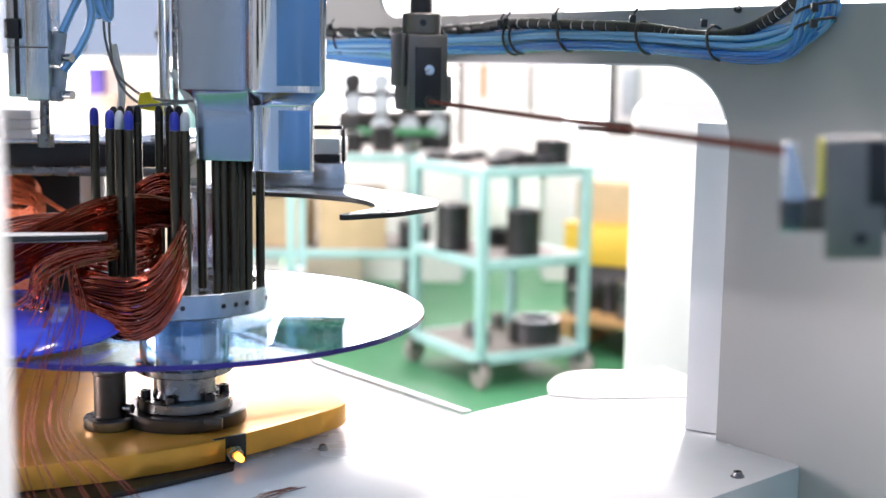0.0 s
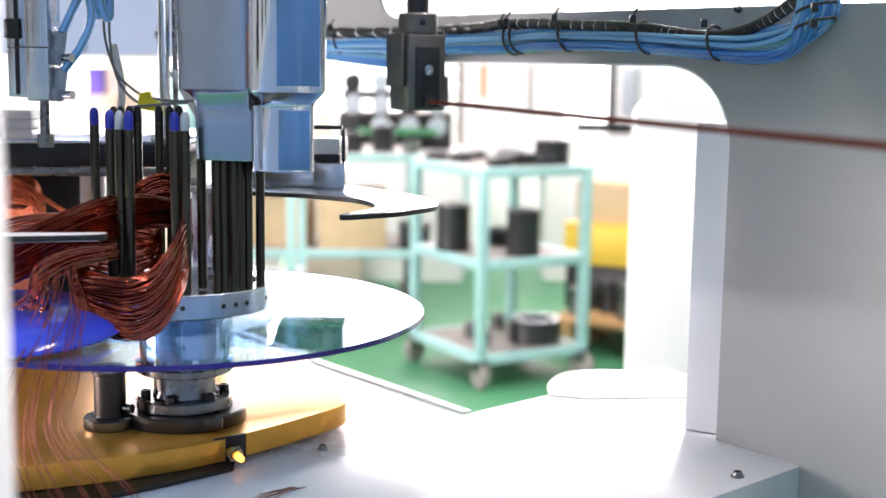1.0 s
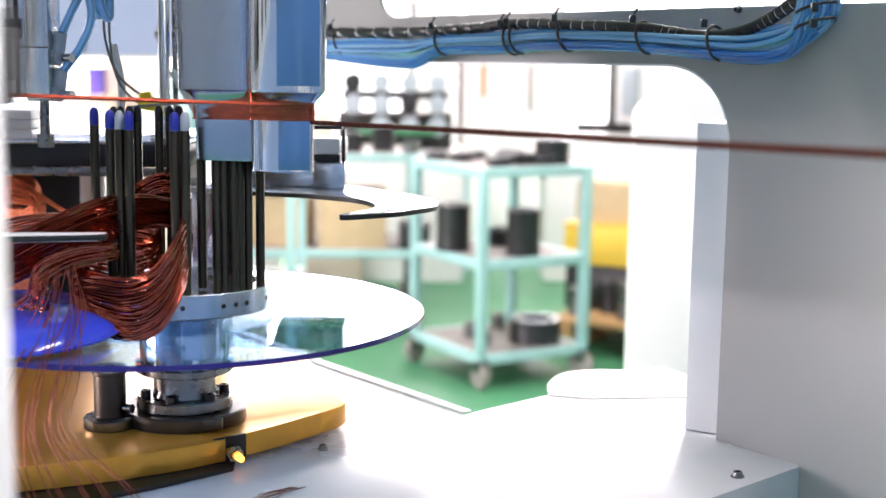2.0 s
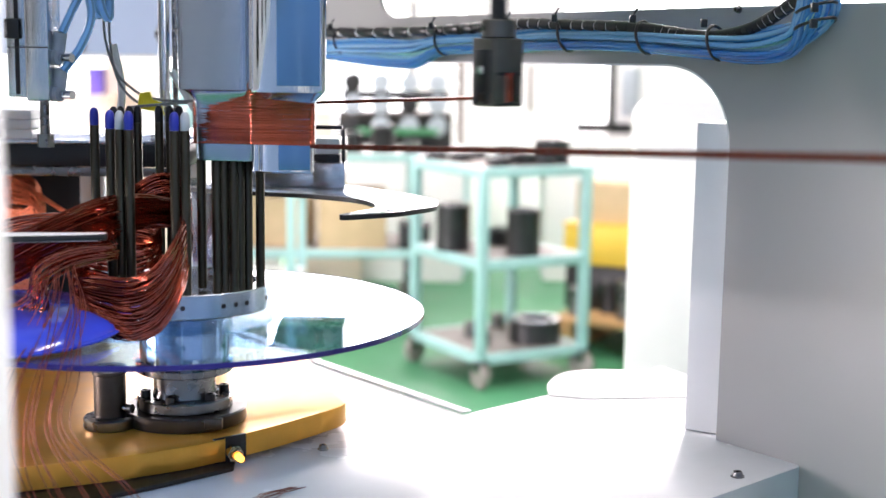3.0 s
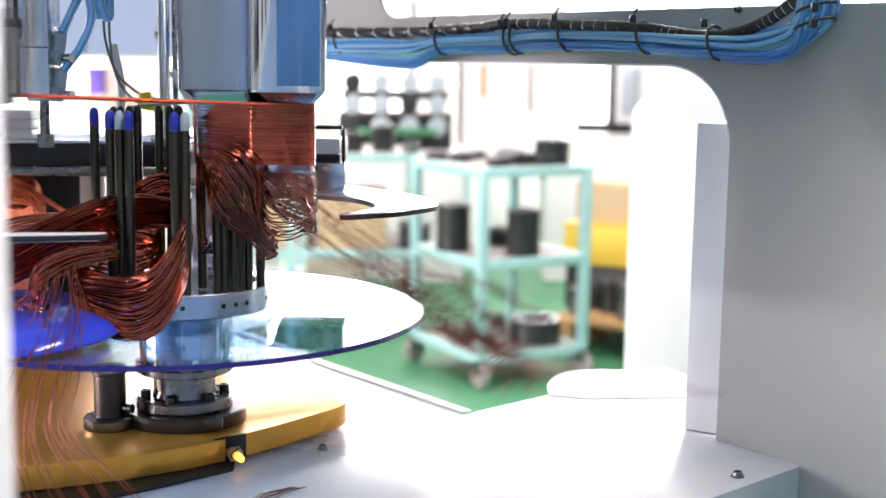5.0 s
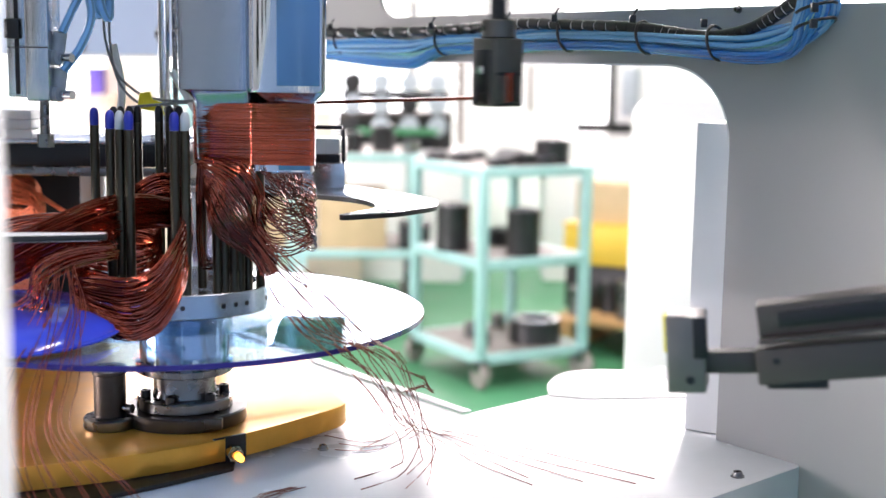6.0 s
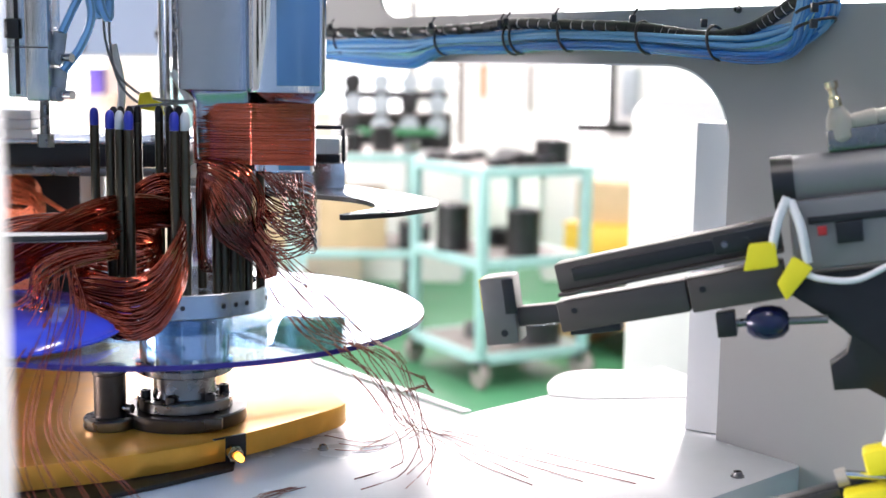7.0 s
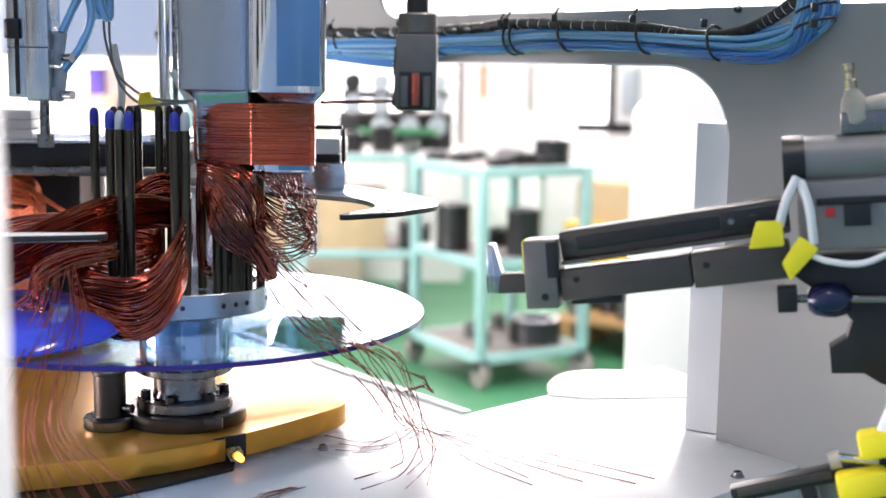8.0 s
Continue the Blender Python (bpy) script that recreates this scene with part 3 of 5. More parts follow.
tagged(part("cable_tag", add_prism(B(), [(-0.009, -0.006), (0.004, -0.008), (0.012, -0.011), (0.010, -0.001), (0.003, 0.001), (0.001, 0.007), (-0.007, 0.006)], -0.0008, 0.0008, 0.0002, pose(-0.2295, 1.0165, 1.137, 90)), M_YELLOW), "yellow paper tag wrapped round thin cables", "tag")

# Added sheet; its colour stands in for the far wall's dimmer, bluer light.
setting("wall_cover", add_slab_with_holes(B(), [(0.62, 1.1745), (2.4, 1.1745), (2.4, 1.70), (0.62, 1.70)], [], 0.003, PANEL @ pose(0, 0.0045, 0)), M_WALLTONE,
        "added blue-grey sheet toning down the machine wall", "machine wall")
# bolts on the panel, past the former
for s, z, r in ((0.90, 1.199, 0.008), (1.14, 1.186, 0.008), (-0.0102, 1.2092, 0.0022)):
    screw(PANEL @ pose(s, 0.0050 if s > 0.5 else 0.0005, z, -90), r, "wall_bolt", "dark hexagon bolt in the grey machine wall")


# ---- blue hose bundle tied along the panel beam ----
def on_panel(s, off, z):
    return PANEL @ Vector((s, off, z))


bundle = empty("hose_bundle", "bundle of blue hoses tied with black ties along the machine wall", "hose bundle")
rng = random.Random(4)
spine = [(-0.088, 0.015, 1.30), (-0.0885, 0.015, 1.222), (-0.0850, 0.015, 1.202), (-0.0695, 0.015, 1.1895), (-0.039, 0.016, 1.1845), (0.006, 0.016, 1.1855), (0.0736, 0.015, 1.1894), (0.158, 0.015, 1.1910), (0.220, 0.015, 1.1880),
         (0.305, 0.015, 1.1862), (0.35, 0.016, 1.1785), (0.42, 0.016, 1.1800), (0.52, 0.015, 1.182), (0.60, 0.015, 1.191), (0.69, 0.015, 1.205), (0.76, 0.015, 1.24), (0.80, 0.015, 1.34)]
for k in range(34):
    a, rr = rng.uniform(0, 2 * math.pi), math.sqrt(rng.random())
    pts = []
    for j, (s, o, z) in enumerate(spine):
        w = 0.0105 if j in (3, 4) else 0.0115 if j in (10, 11) else 0.0078
        pts.append(on_panel(s + (0.010 * rr * math.cos(a) if j < 3 else 0), o + 0.008 * rr * math.cos(a), z - 0.001 + (w * rr * math.sin(a) if j >= 3 else 0) + rng.uniform(-0.0011, 0.0011)))
    part("hose", add_tube(B(), smooth(pts, 70), 0.0018, 8), M_GREENHOSE if k in (5, 13) else M_BUNDLE, bundle, "pale green hose" if k in (5, 13) else "")
cable = empty("wrapped_cable", "black cable in spiral wrap tied above the blue hoses", "cable")
cp_ = [(-0.11, 0.017, 1.238), (-0.0843, 0.018, 1.2201), (-0.055, 0.018, 1.2033), (-0.031, 0.018, 1.1938), (0.0012, 0.018, 1.1899), (0.0393, 0.018, 1.1937), (0.0762, 0.018, 1.1974), (0.14, 0.018, 1.1998), (0.209, 0.017, 1.2021),
       (0.277, 0.017, 1.1987), (0.417, 0.016, 1.1965), (0.58, 0.015, 1.201), (0.67, 0.015, 1.216), (0.73, 0.015, 1.25), (0.76, 0.015, 1.34)]
line = smooth([on_panel(*p) for p in cp_], 150)
part("core", add_tube(B(), line, 0.0039, 12), M_WIREWHITE, cable)
for i in range(3, 112, 2):
    gap = (line[i + 2] - line[i]).length
    d = (line[i + 1] - line[i]).normalized()
    m = Matrix.Translation(line[i]) @ (d + Vector((0.03, 0.02, 0.06))).to_track_quat("Z", "Y").to_matrix().to_4x4()
    part("wrap_turn", add_lathe(B(), [(0.0040, -0.47 * gap), (0.0045, -0.43 * gap), (0.0046, 0.0), (0.0045, 0.43 * gap), (0.0040, 0.47 * gap)], 14, m), M_BLACK, cable)
for s, z, h in ((-0.0735, 1.2075, 0), (-0.0735, 1.1975, 0), (-0.0050, 1.187, 1), (0.0626, 1.191, 1), (0.1470, 1.193, 1), (0.205, 1.191, 1), (0.213, 1.190, 1), (0.306, 1.189, 1), (0.4685, 1.19, 1)):
    ring = []
    for k in range(20):
        a = 2 * math.pi * k / 20
        if h:
            ring.append(on_panel(s + 0.003 * math.sin(a), 0.016 + 0.0100 * math.cos(a), z - 0.0012 + 0.0120 * math.sin(a)))
        else:
            ring.append(on_panel(s + 0.0135 * math.sin(a) - 0.012, 0.015 + 0.0115 * math.cos(a), z - 0.004 * math.sin(a)))
    tie = part("cable_tie", add_tube(B(), ring, 0.0011, 6, True), M_BLACK, bundle, "black cable tie")
    part("tie_head", add_box(B(), on_panel(s - (0.0 if h else 0.022), 0.030, z + (0.012 if h else 0)), (0.0045, 0.005, 0.006), 0.0008), M_BLACK, tie)
    if h and s > 0.05:
        part("tie_tail", add_tube(B(), smooth([on_panel(s, 0.027, z + 0.010), on_panel(s + 0.001, 0.028, z + 0.015), on_panel(s - 0.001, 0.026, z + 0.020)], 8), 0.0008, 6), M_BLACK, tie)


# ---- winding former ----
def add_loft(bm, sections):
    """Closed outlines of equal length, (points, z), joined from the bottom up."""
    rings = [[bm.verts.new((x, y, z)) for x, y in pts] for pts, z in sections]
    n = len(rings[0])
    for a, b in zip(rings, rings[1:]):
        for i in range(n):
            bm.faces.new((a[i], a[(i + 1) % n], b[(i + 1) % n], b[i]))
    bm.faces.new(rings[0][::-1])
    bm.faces.new(rings[-1])
    return bm


def rect(x0, x1, y0, y1, r, n=6, draft=0.0, slant=0.0):
    """Rounded rectangle; draft narrows its far right corner, slant sets its near left corner back."""
    return rounded([(x0, y0 + slant), (x1, y0), (x1 - draft, y1), (x0, y1)], r, n)


def rect_each(x0, x1, y0, y1, big, small, draft=0.0, n=8):
    """Rounded rectangle whose near left corner has a wider radius than the others."""
    pts = [(x0, y0), (x1, y0), (x1 - draft, y1), (x0, y1)]
    wide, tight = rounded(pts, big, n), rounded(pts, small, n)
    return wide[:n + 1] + tight[n + 1:]


former = empty("winding_former", "stepped aluminium winding former hanging under the machine head", "winding former")
left = [(rect(-0.1610, -0.1243, 0.8420, 0.929, 0.003, 6, 0, 0.005), 1.1046), (rect(-0.1614, -0.1240, 0.8418, 0.929, 0.003, 6, 0, 0.005), 1.1053), (rect(-0.1620, -0.1238, 0.8417, 0.929, 0.003, 6, 0, 0.005), 1.1361)]
for k in range(9):
    f = k / 8
    left.append((rect(-0.1620 - 0.0102 * (1 - math.cos(f * math.pi / 2)), -0.1257, 0.8417 - 0.0034 * f, 0.929 + 0.004 * f, 0.003 + 0.002 * f, 6, 0, 0.005), 1.1385 + 0.0118 * math.sin(f * math.pi / 2)))
left.append((rect(-0.1733, -0.1257, 0.8383, 0.933, 0.005, 6, 0, 0.005), 1.325))
part("left_half", add_loft(B(), left), M_FORMER, former, "matt milled aluminium half")
right = [(rect_each(-0.1222, -0.0854, 0.8450, 0.9274, 0.0115, 0.005, 0.010), 1.0971), (rect_each(-0.1229, -0.0847, 0.8443, 0.9284, 0.0120, 0.0052, 0.010), 1.0980),
         (rect_each(-0.1234, -0.0841, 0.8436, 0.9284, 0.0120, 0.0052, 0.010), 1.1394)]
for k in range(9):
    f = k / 8
    right.append((rect_each(-0.1234 - 0.0075 * f, -0.0841 + 0.0077 * f, 0.8436 - 0.0079 * f, 0.9284 + 0.005 * f, 0.0120 + 0.0095 * f, 0.0052 + 0.001 * f, 0.010), 1.1404 + 0.0089 * f ** 0.8))
right.append((rect_each(-0.1311, -0.0758, 0.8353, 0.933, 0.022, 0.0064, 0.010), 1.1512))
right.append((rect_each(-0.1307, -0.0752, 0.8353, 0.933, 0.022, 0.0064, 0.010), 1.325))
part("right_half", add_loft(B(), right), M_ALU_POL, former, "polished aluminium half with rounded corners")
# Added strips; they hide the turns parked inside and give a bright streak.
part("joint_strip", add_rod(B(), (-0.1227, 0.8428, 1.1512), (-0.1227, 0.8428, 1.3245), 0.0043, 24), M_ALU_POL, former, "added polished strip covering the gap between the halves")
part("lower_joint_strip", add_rod(B(), (-0.1218, 0.8462, 1.0985), (-0.1218, 0.8462, 1.1405), 0.0030, 24), M_ALU_POL, former, "added polished strip covering the gap between the halves")
# Flat faces carry a thin semi-gloss blue strip.
part("face_strip", add_box(B(), (-0.0935, 0.8349, 1.2385), (0.0275, 0.0012, 0.170), 0.0004), M_FACEBLUE, former, "flat semi-gloss blue face")
part("lower_strip", add_box(B(), (-0.0970, 0.8432, 1.1185), (0.0205, 0.0012, 0.0385), 0.0004), M_FACEBLUE, former, "flat semi-gloss blue face")

gantry = empty("overhead_gantry", "white painted steel gantry carrying the winding former", "machine gantry")
part("housing", add_box(B(), (-0.14, 1.03, 1.43), (0.62, 0.44, 0.12), 0.006), M_PAINT, gantry)
part("spindle", add_rod(B(), (-0.125, 0.888, 1.325), (-0.125, 0.888, 1.37), 0.045, 40), M_STEEL, gantry)
part("column", add_box(B(), (-0.62, 1.25, 0.93), (0.10, 0.10, 0.88), 0.004), M_PAINT, gantry)
# Unseen baffle, added to shade the top of the machine wall.
part("top_cover", add_prism(B(), [(0.175, 0.945), (0.175, 0.36), (0.622, 0.36)], 1.44, 1.46, 0.002), M_PAINT, gantry)
# Unseen baffle, added to keep the side lamp off the upper wall.
part("side_skirt", add_box(B(), (-0.46, 0.40, 1.2725), (0.012, 1.40, 0.405), 0.002), M_PAINT, gantry)
# Unseen bars, added so the rounded former reflects dark streaks.
for y, w in ((0.10, 0.10), (0.36, 0.05), (0.56, 0.09), (0.76, 0.04), (0.93, 0.07), (1.06, 0.03)):
    part("side_post", add_box(B(), (-0.444, y, 1.27), (0.018, w, 0.32), 0.002), M_BLACKPLATE, gantry, "unseen black bar for dark streaks in the former")
part("crossbeam", add_box(B(), (-0.53, 1.20, 1.42), (0.25, 0.12, 0.10), 0.004), M_PAINT, gantry)
left_post = empty("enclosure_post", "white painted post of the machine enclosure", "post")
part("shaft", add_box(B(), (-0.1312, 0.35, 0.70), (0.020, 0.02, 1.40), 0.001), M_PAINT, left_post)

# ---- copper ----
WIRE = 0.00048


def wound_loop(hx, y0, y1, r):
    pts = rounded([(-hx, y0 + 0.0068), (-0.0008, y0 - 0.0012), (0.0022, y0 - 0.0008), (hx, y0 + 0.0016), (hx - 0.0095, y1), (-hx, y1)], r, 5)
    out = []
    for i in range(len(pts)):
        a, b = Vector(pts[i]), Vector(pts[(i + 1) % len(pts)])
        k = max(1, int((b - a).length / 0.012))
        out += [a + (b - a) * j / k for j in range(k)]
    return out


def former_coil():
    """The turns on the former, hanging 40 mm down from the coil's own origin."""
    rng = random.Random(11)
    ob = empty("former_coil", "dark red enamelled copper turns wound on the former", "copper coil", pose(-0.1237, 0, 1.1423))
    for band in range(50):
        g = rng.uniform(0, 0.0004)
        loop = wound_loop(0.0399 + g, 0.8413 - g, 0.9315 + g, 0.0052)
        ph, am = rng.uniform(0, 6.28), rng.uniform(0.00005, 0.0002)
        pts = [(p.x, p.y, -0.0007 - band * 0.00079 + am * math.sin(ph + 3 * p.x / 0.04 + 40 * p.y)) for p in loop]
        part("turn", add_tube(B(), pts, WIRE, 6, True), M_COPPER, ob)
    return ob


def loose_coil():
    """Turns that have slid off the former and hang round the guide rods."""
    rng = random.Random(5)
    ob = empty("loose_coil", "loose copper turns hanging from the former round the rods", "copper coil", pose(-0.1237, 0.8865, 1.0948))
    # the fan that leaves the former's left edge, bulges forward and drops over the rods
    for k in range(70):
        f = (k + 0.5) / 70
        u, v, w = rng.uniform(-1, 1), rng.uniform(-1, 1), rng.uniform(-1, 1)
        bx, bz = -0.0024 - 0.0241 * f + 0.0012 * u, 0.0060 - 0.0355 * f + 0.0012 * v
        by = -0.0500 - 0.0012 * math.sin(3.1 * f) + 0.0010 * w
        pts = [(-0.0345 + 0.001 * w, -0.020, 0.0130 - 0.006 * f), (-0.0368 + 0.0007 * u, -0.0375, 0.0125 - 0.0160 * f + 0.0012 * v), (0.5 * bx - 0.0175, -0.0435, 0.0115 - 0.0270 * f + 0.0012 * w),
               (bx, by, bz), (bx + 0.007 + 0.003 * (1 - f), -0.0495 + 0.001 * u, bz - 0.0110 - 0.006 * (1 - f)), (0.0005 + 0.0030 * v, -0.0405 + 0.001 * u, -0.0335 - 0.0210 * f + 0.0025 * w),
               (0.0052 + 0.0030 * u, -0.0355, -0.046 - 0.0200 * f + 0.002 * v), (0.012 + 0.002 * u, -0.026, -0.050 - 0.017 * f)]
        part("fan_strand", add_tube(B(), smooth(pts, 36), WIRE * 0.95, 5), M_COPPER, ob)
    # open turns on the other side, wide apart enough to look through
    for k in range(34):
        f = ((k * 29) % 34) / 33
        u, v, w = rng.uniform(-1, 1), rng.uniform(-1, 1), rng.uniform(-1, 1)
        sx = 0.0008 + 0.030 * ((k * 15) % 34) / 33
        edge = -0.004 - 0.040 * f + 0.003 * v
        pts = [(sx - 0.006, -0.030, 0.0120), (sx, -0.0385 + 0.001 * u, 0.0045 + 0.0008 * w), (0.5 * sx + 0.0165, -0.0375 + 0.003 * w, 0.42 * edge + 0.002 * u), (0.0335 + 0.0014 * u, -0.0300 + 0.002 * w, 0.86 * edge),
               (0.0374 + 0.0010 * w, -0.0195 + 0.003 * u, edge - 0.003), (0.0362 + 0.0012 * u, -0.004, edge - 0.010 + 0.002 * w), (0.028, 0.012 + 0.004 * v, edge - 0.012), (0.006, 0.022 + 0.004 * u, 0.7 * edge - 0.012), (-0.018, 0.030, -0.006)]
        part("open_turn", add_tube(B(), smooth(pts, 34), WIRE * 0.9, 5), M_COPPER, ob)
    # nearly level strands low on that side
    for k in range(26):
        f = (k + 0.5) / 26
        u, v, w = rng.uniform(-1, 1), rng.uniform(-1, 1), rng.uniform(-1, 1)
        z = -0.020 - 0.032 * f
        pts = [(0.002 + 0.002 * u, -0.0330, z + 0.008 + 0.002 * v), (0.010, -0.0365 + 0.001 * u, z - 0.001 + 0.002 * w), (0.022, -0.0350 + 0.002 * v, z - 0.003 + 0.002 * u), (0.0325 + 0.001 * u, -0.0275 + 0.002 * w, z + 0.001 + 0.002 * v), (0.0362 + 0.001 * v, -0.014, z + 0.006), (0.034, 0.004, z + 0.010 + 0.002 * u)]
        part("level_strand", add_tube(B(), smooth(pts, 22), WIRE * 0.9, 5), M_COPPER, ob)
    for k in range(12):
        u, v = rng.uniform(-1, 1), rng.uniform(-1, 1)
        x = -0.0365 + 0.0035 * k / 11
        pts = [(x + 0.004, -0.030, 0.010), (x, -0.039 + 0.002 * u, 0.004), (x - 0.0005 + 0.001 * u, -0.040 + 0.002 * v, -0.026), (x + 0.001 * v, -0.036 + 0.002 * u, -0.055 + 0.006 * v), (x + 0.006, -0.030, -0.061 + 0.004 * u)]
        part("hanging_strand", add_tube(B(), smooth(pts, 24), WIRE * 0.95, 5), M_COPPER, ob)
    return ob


COIL = former_coil()
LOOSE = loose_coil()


def strand_set(name, label, keys, count, spread, seed, material, r=0.0005, n=60, closed=True, cat="copper coil"):
    """Many strands along one way; spread gives, key by key, how far they fan out in z, in depth and sideways."""
    rng = random.Random(seed)
    ob = empty(name, label, cat)
    for b in range(count):
        bm = B()
        for k in range(1):
            f = b / (count - 1) * 2 - 1
            g = rng.uniform(-1, 1)
            h = rng.uniform(-1, 1)
            pts = []
            for (x, y, z), (sz, sy, sx) in zip(keys, spread):
                pts.append((x + sx * (h * 0.6 + 0.4 * f) + rng.uniform(-.0006, .0006), y + sy * g + rng.uniform(-.0006, .0006), z - sz * f + rng.uniform(-.0008, .0008)))
            line = smooth(pts + pts[:1], n)[:-1] if closed else smooth(pts, n)
            add_tube(bm, line, r, 5, closed)
        part("strand", bm, material, ob)
    return ob


# coil hung over the front rods
strand_set("hanging_coil", "thick dark red copper coil hanging over the guide rods",
           [(-0.2265, 0.802, 1.0225), (-0.210, 0.796, 1.0175), (-0.1905, 0.792, 1.0155), (-0.1755, 0.801, 1.0240), (-0.1665, 0.822, 1.0445), (-0.169, 0.858, 1.0615),
            (-0.182, 0.915, 1.072), (-0.204, 0.930, 1.074), (-0.222, 0.915, 1.062), (-0.236, 0.860, 1.045), (-0.2345, 0.822, 1.034)],
           150, [(0.013, .003, .003), (0.018, .002, .003), (0.0200, .002, .003), (0.0195, .003, .003), (0.0175, .004, .002), (0.012, .005, .002),
                 (0.014, .004, .003), (0.014, .004, .004), (0.013, .005, .003), (0.010, .005, .004), (0.011, .004, .003)], 21, M_COPPER)
strand_set("swept_coil", "dark red copper coil swept sideways off the guide rods",
           [(-0.176, 0.872, 1.066), (-0.198, 0.860, 1.069), (-0.219, 0.834, 1.066), (-0.244, 0.822, 1.056), (-0.280, 0.822, 1.038), (-0.33, 0.84, 1.016),
            (-0.37, 0.89, 1.008), (-0.34, 0.925, 1.016), (-0.285, 0.935, 1.032), (-0.235, 0.930, 1.050), (-0.19, 0.915, 1.066)],
           110, [(0.009, .004, .002), (0.011, .005, .003), (0.013, .006, .004), (0.013, .008, .004), (0.015, .01, .004), (0.018, .01, .01),
                 (0.02, .01, .01), (0.015, .01, .01), (0.012, .008, .006), (0.010, .006, .005), (0.009, .005, .004)], 22, M_COPPER)
strand_set("looped_coil", "copper wire loops bent down beside the hanging coil",
           [(-0.205, 0.808, 1.050), (-0.228, 0.797, 1.047), (-0.247, 0.792, 1.036), (-0.250, 0.793, 1.020), (-0.262, 0.797, 1.008), (-0.29, 0.81, 1.002), (-0.33, 0.84, 1.02),
            (-0.30, 0.88, 1.05), (-0.25, 0.88, 1.058)],
           26, [(0.004, .003, .003), (0.006, .004, .004), (0.007, .004, .006), (0.006, .004, .010), (0.010, .004, .010), (0.012, .006, .01), (0.012, .01, .01),
                (0.008, .01, .01), (0.005, .006, .006)], 23, M_COPPER)
strand_set("inner_coil", "dark copper turns packed between the guide rods",
           [(-0.246, 0.846, 1.046), (-0.226, 0.850, 1.040), (-0.206, 0.856, 1.036), (-0.192, 0.866, 1.040), (-0.196, 0.880, 1.050), (-0.222, 0.886, 1.054), (-0.246, 0.872, 1.054)],
           70, [(0.015, .003, .003), (0.017, .003, .003), (0.015, .003, .003), (0.012, .003, .002), (0.010, .003, .002), (0.010, .003, .003), (0.012, .003, .003)], 27, M_COPPER)
strand_set("far_coil", "bright copper coil on the far station", [(-0.410, 1.14, 1.058), (-0.378, 1.12, 1.058), (-0.357, 1.12, 1.054), (-0.352, 1.125, 1.044), (-0.356, 1.13, 1.030), (-0.385, 1.14, 1.028), (-0.448, 1.17, 1.042)],
           110, [(0.014, .008, .004), (0.013, .008, .004), (0.012, .008, .005), (0.012, .008, .006), (0.009, .008, .006), (0.012, .008, .006), (0.02, .008, .006)], 24, M_COPPER_OLD, r=0.0007)
strand_set("far_tail", "bright copper lead sloping down from the far coil", [(-0.365, 1.118, 1.056), (-0.348, 1.118, 1.050), (-0.332, 1.118, 1.041), (-0.315, 1.11, 1.032)],
           10, [(0.002, .002, .002)] * 4, 25, M_COPPER_OLD, r=0.0007, n=16, closed=False, cat="copper wire")


def hanging_ends():
    rng = random.Random(31)
    for k in range(16):
        f = k / 15
        x0 = -0.239 + 0.012 * rng.random()
        mid = -0.2465 + 0.040 * f + rng.uniform(-.004, .004)
        foot = -0.2455 + 0.075 * f ** 1.3 + rng.uniform(-.003, .003)
        pts = [(x0 + 0.012, 0.806, 1.050), (x0, 0.797, 1.044), (x0 - 0.006 + 0.02 * f, 0.775, 1.018), (mid, 0.716 + rng.uniform(-.004, .004), 0.992), (mid - 0.004 * (1 - f), 0.700, 0.965),
               (foot - 0.002, 0.690, 0.940), (foot + 0.012 * f + 0.006, 0.690 + 0.01 * f, 0.918), (foot + 0.03 + 0.05 * f, 0.70 + 0.02 * f, 0.9012 + 0.004 * f)]
        if k % 3 == 0:
            pts += [(foot + 0.07 + 0.08 * f, 0.725 + 0.02 * f, 0.9012), (-0.11, 0.765 + 0.02 * rng.random(), 0.9012), (-0.095 + 0.01 * rng.random(), 0.80, 0.9012)]
        tagged(part("wire_end", add_tube(B(), smooth(pts, 44), 0.00028, 5), M_WIREEND), "thin copper wire end hanging over the disc edge onto the bench", "copper wire", "hanging wire ends")


hanging_ends()


# ---- workshop things behind the machine ----
def trolley(name, m, w, d, top, shelves, label, leg=0.035):
    ob = empty(name, label, "trolley", m)
    for k, (x, y) in enumerate(((0, 0), (w, 0), (w, d), (0, d))):
        part("leg", add_box(B(), (x, y, (top + shelves[-1]) / 2 - 0.01), (leg, leg, top - shelves[-1] + 0.02), 0.003), M_TURQ, ob)
        c = part("caster", add_lathe(B(), [(0.016, -0.014), (0.046, -0.013), (0.05, -0.008), (0.05, 0.008), (0.046, 0.013), (0.016, 0.014)], 24, pose(x, y, 0.0505, 0, 90, 35 * k)), M_GREYSHELF, ob, "worn grey caster wheel")
        part("fork", add_box(B(), (x, y, 0.085), (0.05, 0.045, shelves[-1] - 0.02 - 0.065), 0.003), M_STEEL, c)
    for z in [top] + shelves:
        for a, b, sx, sy in ((w / 2, 0, w, 0.03), (w / 2, d, w, 0.03), (0, d / 2, 0.03, d), (w, d / 2, 0.03, d)):
            part("rail", add_box(B(), (a, b, z - 0.017), (sx - 0.001, sy, 0.036), 0.003), M_TURQ, ob)
        part("shelf", add_box(B(), (w / 2, d / 2, z - 0.001), (w - 0.03, d - 0.03, 0.006), 0.001), M_GREYSHELF, ob, "worn grey shelf board")
    return ob


